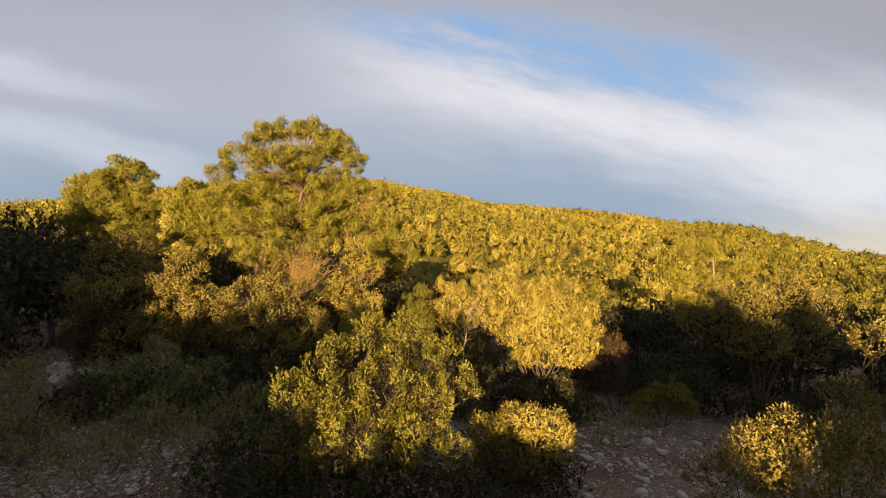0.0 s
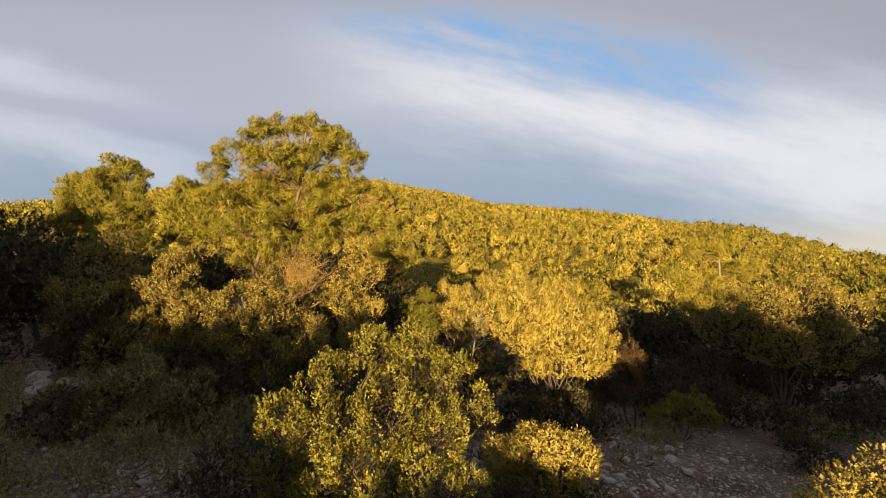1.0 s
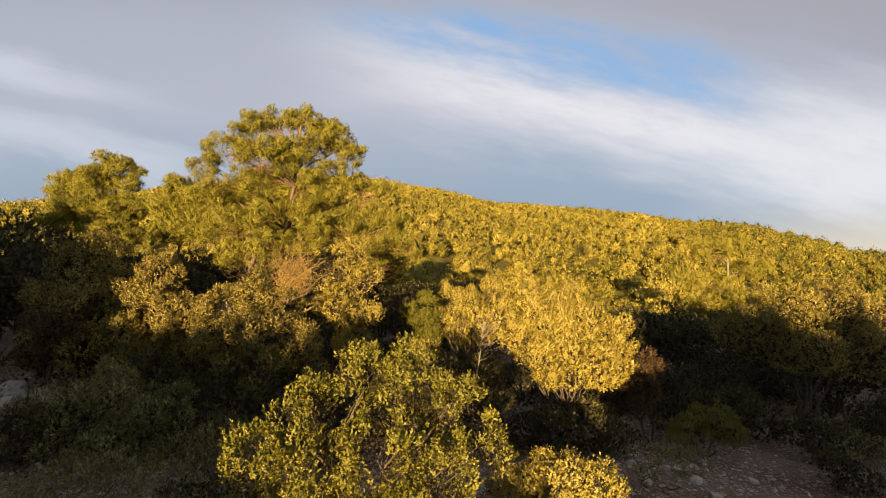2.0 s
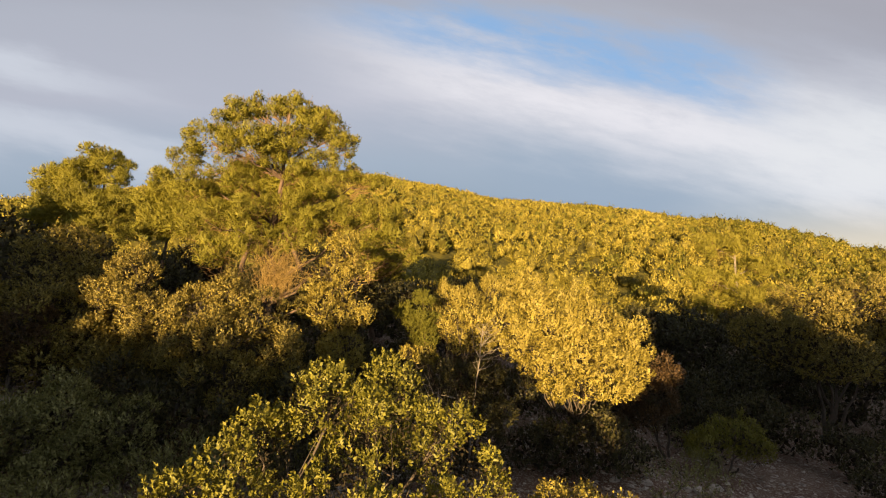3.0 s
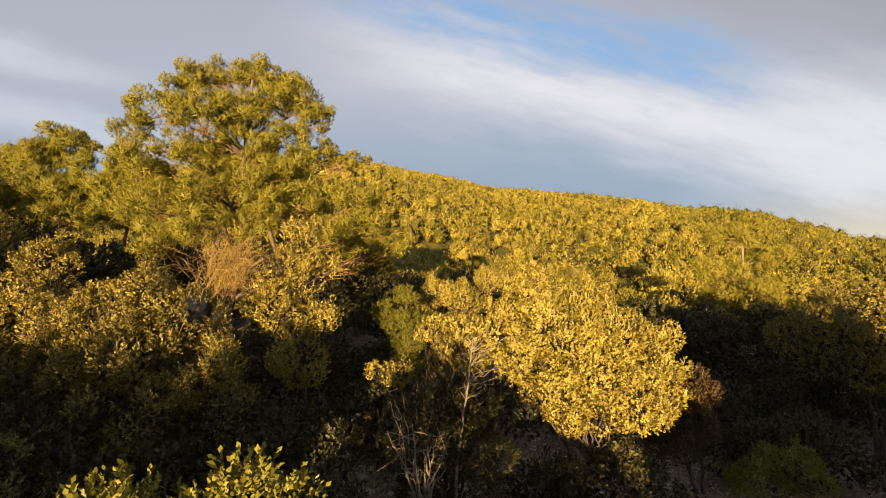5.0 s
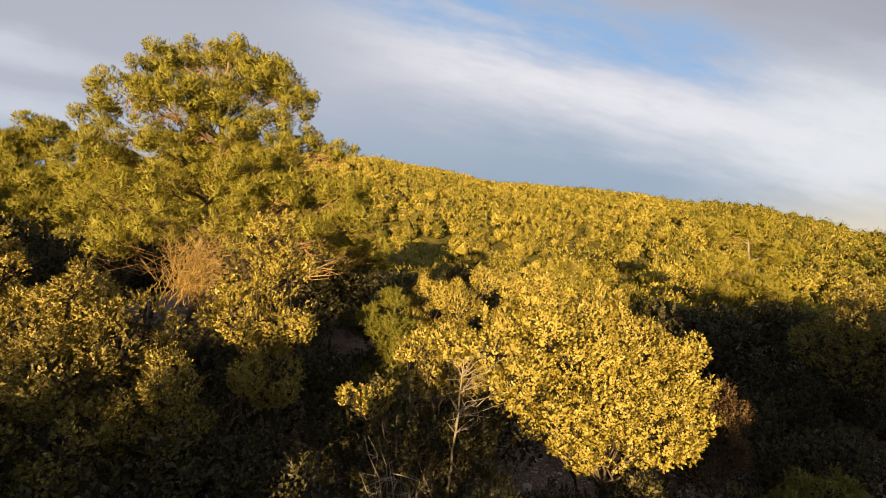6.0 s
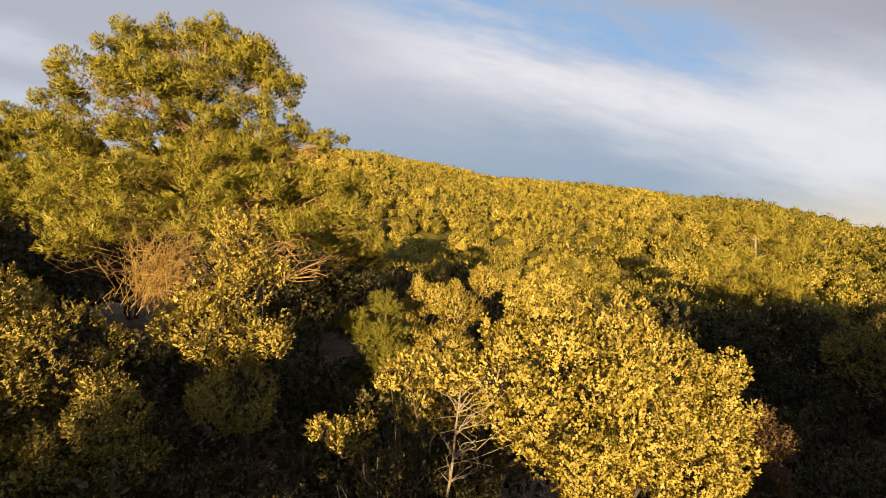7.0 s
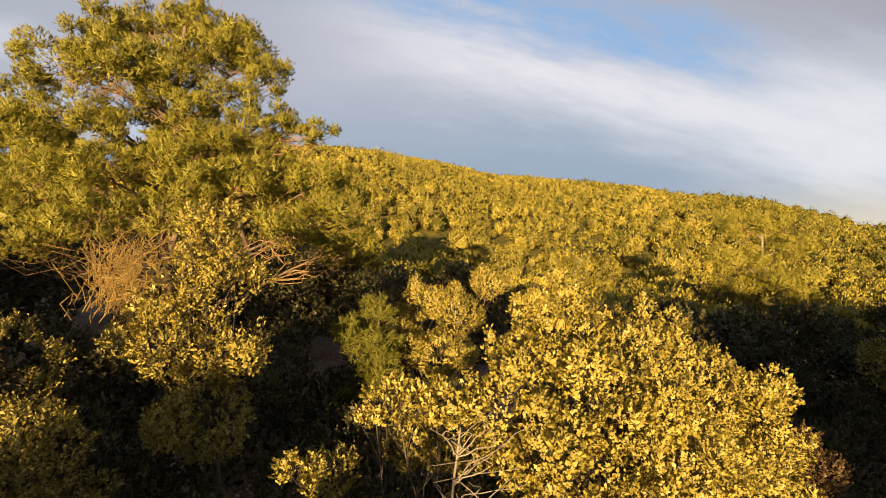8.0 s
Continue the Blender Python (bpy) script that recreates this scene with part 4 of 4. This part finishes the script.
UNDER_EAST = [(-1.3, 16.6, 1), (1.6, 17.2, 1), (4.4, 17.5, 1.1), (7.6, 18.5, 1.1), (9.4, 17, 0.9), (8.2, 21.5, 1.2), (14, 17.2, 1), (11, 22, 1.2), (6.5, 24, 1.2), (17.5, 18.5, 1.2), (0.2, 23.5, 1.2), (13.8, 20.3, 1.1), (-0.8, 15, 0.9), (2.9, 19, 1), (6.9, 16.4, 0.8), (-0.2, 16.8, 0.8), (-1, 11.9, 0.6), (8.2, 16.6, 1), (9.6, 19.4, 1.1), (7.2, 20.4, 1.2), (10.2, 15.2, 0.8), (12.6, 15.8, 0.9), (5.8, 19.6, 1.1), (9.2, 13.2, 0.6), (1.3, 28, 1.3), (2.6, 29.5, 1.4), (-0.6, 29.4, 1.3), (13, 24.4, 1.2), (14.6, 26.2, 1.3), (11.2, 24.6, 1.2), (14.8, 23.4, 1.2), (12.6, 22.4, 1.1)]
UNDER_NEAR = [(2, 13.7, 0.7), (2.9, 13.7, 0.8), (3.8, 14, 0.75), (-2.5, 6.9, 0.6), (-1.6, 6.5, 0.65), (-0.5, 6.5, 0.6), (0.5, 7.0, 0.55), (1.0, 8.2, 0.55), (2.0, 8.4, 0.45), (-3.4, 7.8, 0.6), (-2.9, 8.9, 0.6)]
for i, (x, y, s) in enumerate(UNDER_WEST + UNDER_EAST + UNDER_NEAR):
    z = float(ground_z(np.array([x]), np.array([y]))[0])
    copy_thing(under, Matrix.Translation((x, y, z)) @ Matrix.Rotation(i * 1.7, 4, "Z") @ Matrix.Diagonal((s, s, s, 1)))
mid_spots = np.concatenate([scatter_polar(170, 50, 95, -50, 50), scatter_polar(40, 42, 60, 5, 50)])
mid_spots = mid_spots[np.hypot(mid_spots[:, 0] - 31.5, mid_spots[:, 1] - 54.2) > 6]
woods("valley_scrub", mid_spots, rng.uniform(0.8, 1.4, len(mid_spots)), 200, 0.3, FAR_LEAF, "scrub in the dip before the hill", 0.95, 2)

# ---- trees behind the path that shade the ground ahead ----
def behind(s, q):
    a = radians(SUN_AZ)
    return s * math.cos(a) + q * math.sin(a), -s * math.sin(a) + q * math.cos(a)


# bearing across the light, way back along it, height of the shade's edge abreast of the path's start, half width
SHADERS = [(-36.6, -15, 10.65, 3.2), (-30.6, -14, 10.15, 3.2), (-25.1, -15, 8.65, 3), (-20.0, -14, 7.6, 2.6), (-16.3, -15, 6.9, 2.0), (-14.3, -14, 6.0, 1.4), (-12.0, -13, 3.8, 1.2), (-10.6, -14, 3.65, 1.5), (-8.6, -13, 3.75, 1.4), (-6.9, -14, 3.8, 1.3), (-5.4, -12, 4.1, 0.9),
           (-3.8, -12, 2.5, 1.0), (-1.9, -13, 2.15, 1.1), (-0.1, -12, 1.85, 1.1), (1.8, -13, 2.5, 1.0), (3.3, -12, 3.3, 0.85), (5.2, -14, 5.55, 1.2), (6.9, -13, 4.8, 0.9), (9.5, -14, 4.5, 1.7), (12.9, -15, 4.8, 1.7), (16.5, -14, 5.75, 2.4), (20.4, -15, 5.75, 2.5), (25.4, -15, 5.95, 3)]
hedge = oak("holm_oak", 24, -22, OAK_DOME + [(0, 0, 0.6, 2.0, 0.8), (1.2, 0.6, 0.7, 1.2, 0.7), (-1.2, 0.2, 0.7, 1.2, 0.7)], OAK, "broad holm oak standing behind the clearing", seed=36, per=1.8, leaf=0.6, wide=0.4, twig_n=9, core=0.0, inner=70, gap=0.0, shoot=0.5, thick=0.1, group="oaks behind the clearing", k=6)
for i, (s, q, h, half) in enumerate(SHADERS):
    x, y = behind(s, q)
    z = float(ground_z(np.array([x]), np.array([y]))[0])
    k = (h - q * math.tan(radians(SUN_EL)) - z) / 4.1
    copy_thing(hedge, Matrix.Translation((x, y, z)) @ Matrix.Rotation(i * 1.7, 4, "Z") @ Matrix.Diagonal((half / 2.2, half / 2.2, k, 1)))
    if i % 2 == 0:
        x, y = behind(s + 1.0, q - 5)
        z = float(ground_z(np.array([x]), np.array([y]))[0])
        copy_thing(hedge, Matrix.Translation((x, y, z)) @ Matrix.Rotation(i * 2.3, 4, "Z") @ Matrix.Diagonal((0.9, 0.9, (min(h, 2.2) - 0.3 - (q - 5) * math.tan(radians(SUN_EL)) - z) / 4.1, 1)))


# ---- stones and low growth ----
def stone(name, seed):
    v, f = icosphere(3)
    r = np.random.default_rng(seed)
    for k in range(9):
        d = unit(r.normal(size=3))
        c = r.uniform(0.45, 0.8)
        h = v @ d
        v = v - np.maximum(h - c, 0)[:, None] * d * 0.85
    v = v * (1 + 0.03 * wavy(v, 7.0, seed)[:, None]) * np.array([1.0, r.uniform(0.65, 0.9), r.uniform(0.45, 0.65)])
    return mesh_of(name, v, f, STONE)


STONES = [stone("rock", s) for s in range(5)]


def rock(x, y, size, label="pale weathered limestone block on the soil", k=0):
    ob = new("rock", STONES[k % 5])
    ob.matrix_world = Matrix.Translation((x, y, float(ground_z(np.array([x]), np.array([y]))[0]) + size * 0.22)) @ Matrix.Rotation(k * 1.9, 4, "Z") @ Matrix.Diagonal((size, size, size, 1))
    return tagged(ob, label, "rock", "rocks on the ground")


for k, (x, y, s) in enumerate([(-11.3, 15.2, 0.55), (-11.9, 14.9, 0.4), (-10.7, 15.0, 0.35), (-12.4, 15.6, 0.5), (-11.6, 14.3, 0.3), (-13.2, 14.2, 0.45), (4.4, 10.6, 0.16), (5.3, 12.4, 0.2), (3.6, 11.2, 0.15), (4.1, 9.8, 0.14), (-5.2, 8.9, 0.12)]):
    rock(x, y, s, "large pale limestone boulder among shrubs" if s > 0.28 else "pale limestone block on the soil", k)
for k in range(150):
    x, y = (rng.uniform(2.0, 7.0), rng.uniform(8.5, 13.5)) if k < 80 else (rng.uniform(-10, 10), rng.uniform(6, 19))
    rock(x, y, 0.05 + 0.12 * rng.random() ** 2.5, "small pale limestone block on the soil", k)

m = 22000
px, py = rng.normal(-1.5, 6.5, m), rng.normal(9.8, 3.8, m)
keep = wavy(np.stack([px, py, px * 0], 1), 0.8, 5) > -0.5
px, py = px[keep], py[keep]
pz = 0.012 + 0.062 * rng.random(len(px)) ** 2.0
chip = np.array([(1, 0, 0), (-1, 0, 0), (0, 1, 0), (0, -1, 0), (0, 0, 1), (0, 0, -1)], float)
sides = np.array([(0, 2, 4), (2, 1, 4), (1, 3, 4), (3, 0, 4), (2, 0, 5), (1, 2, 5), (3, 1, 5), (0, 3, 5)])
pv = chip[None] * rng.uniform(0.6, 1.25, (len(px), 6, 1)) + rng.normal(size=(len(px), 6, 3)) * 0.22
turn = rng.uniform(0, 6.28, len(px))
co, si = np.cos(turn)[:, None], np.sin(turn)[:, None]
pv = np.stack([pv[..., 0] * co - pv[..., 1] * si, pv[..., 0] * si + pv[..., 1] * co, pv[..., 2] * 0.6], -1) * pz[:, None, None]
pv = (pv + np.stack([px, py, ground_z(px, py) + pz * 0.25], 1)[:, None]).reshape(-1, 3)
pf = (sides[None] + (np.arange(len(px)) * 6)[:, None, None]).reshape(-1, 3)
tagged(new("gravel", mesh_of("gravel", pv, pf, STONE)), "loose pale limestone gravel over the soil", "gravel", kind="stuff")


def low_shrub(x, y, seed, label, mat):
    return oak("low_shrub", x, y, [(0, 0, 0.35, 0.42, 0.36), (0.35, 0.1, 0.25, 0.3, 0.26), (-0.3, -0.15, 0.25, 0.32, 0.28)], mat, label, seed=seed, per=36, blades=7, fingers=3, leaf=0.055, wide=0.015, rise=2.2, thick=0.015, twig_n=12, core=0.3, inner=0, category="shrub", group="low shrubs", k=4)


kinds = [low_shrub(-4.2, 9.0, 41, "low dull green rosemary-like shrub on stony soil", SCRUB), low_shrub(5.6, 14.1, 42, "low dark green shrub on gravel", SCRUB), low_shrub(-8.6, 13.2, 43, "low dry brownish shrub on stony soil", RUSTY_LEAF)]
taken = [(-1.1, 7.3, 1.2), (1.75, 9, 0.5), (2.9, 14.6, 1.0), (-11.4, 14.8, 1.4), (-10.4, 13.4, 0.9)]
made = 0
while made < 190:
    x, y = (rng.uniform(-14, 12), rng.uniform(6.5, 21)) if made > 120 else (rng.uniform(-12.5, -2.8), rng.uniform(7, 14.5))
    if any(math.hypot(x - a, y - b) < c for a, b, c in taken) or (2.2 < x < 6.5 and y < 13 and rng.random() < 0.75):
        continue
    s = rng.uniform(0.6, 1.5)
    taken.append((x, y, 0.35))
    z = float(ground_z(np.array([x]), np.array([y]))[0])
    copy_thing(kinds[int(rng.integers(0, 8)) % 3 if rng.random() < 0.6 else 0], Matrix.Translation((x, y, z)) @ Matrix.Rotation(rng.uniform(0, 6.28), 4, "Z") @ Matrix.Diagonal((s, s, s, 1)))
    made += 1

m = 20000
gx, gy = rng.uniform(-16, 14, m), rng.uniform(5.5, 26, m)
keep = wavy(np.stack([gx, gy, gx * 0], 1), 1.3, 9) > 0.15
gx, gy = gx[keep], gy[keep]
gd = unit(np.stack([rng.normal(0, 0.5, len(gx)), rng.normal(0, 0.5, len(gx)), np.ones(len(gx))], 1))
v, f = needles(np.stack([gx, gy, ground_z(gx, gy)], 1), gd, rng.uniform(0.06, 0.22, len(gx)), 0.012)
tagged(new("dry_grass", mesh_of("dry_grass", v, f, DRY_GRASS)), "thin dry grass blades between the stones", "grass", kind="stuff")
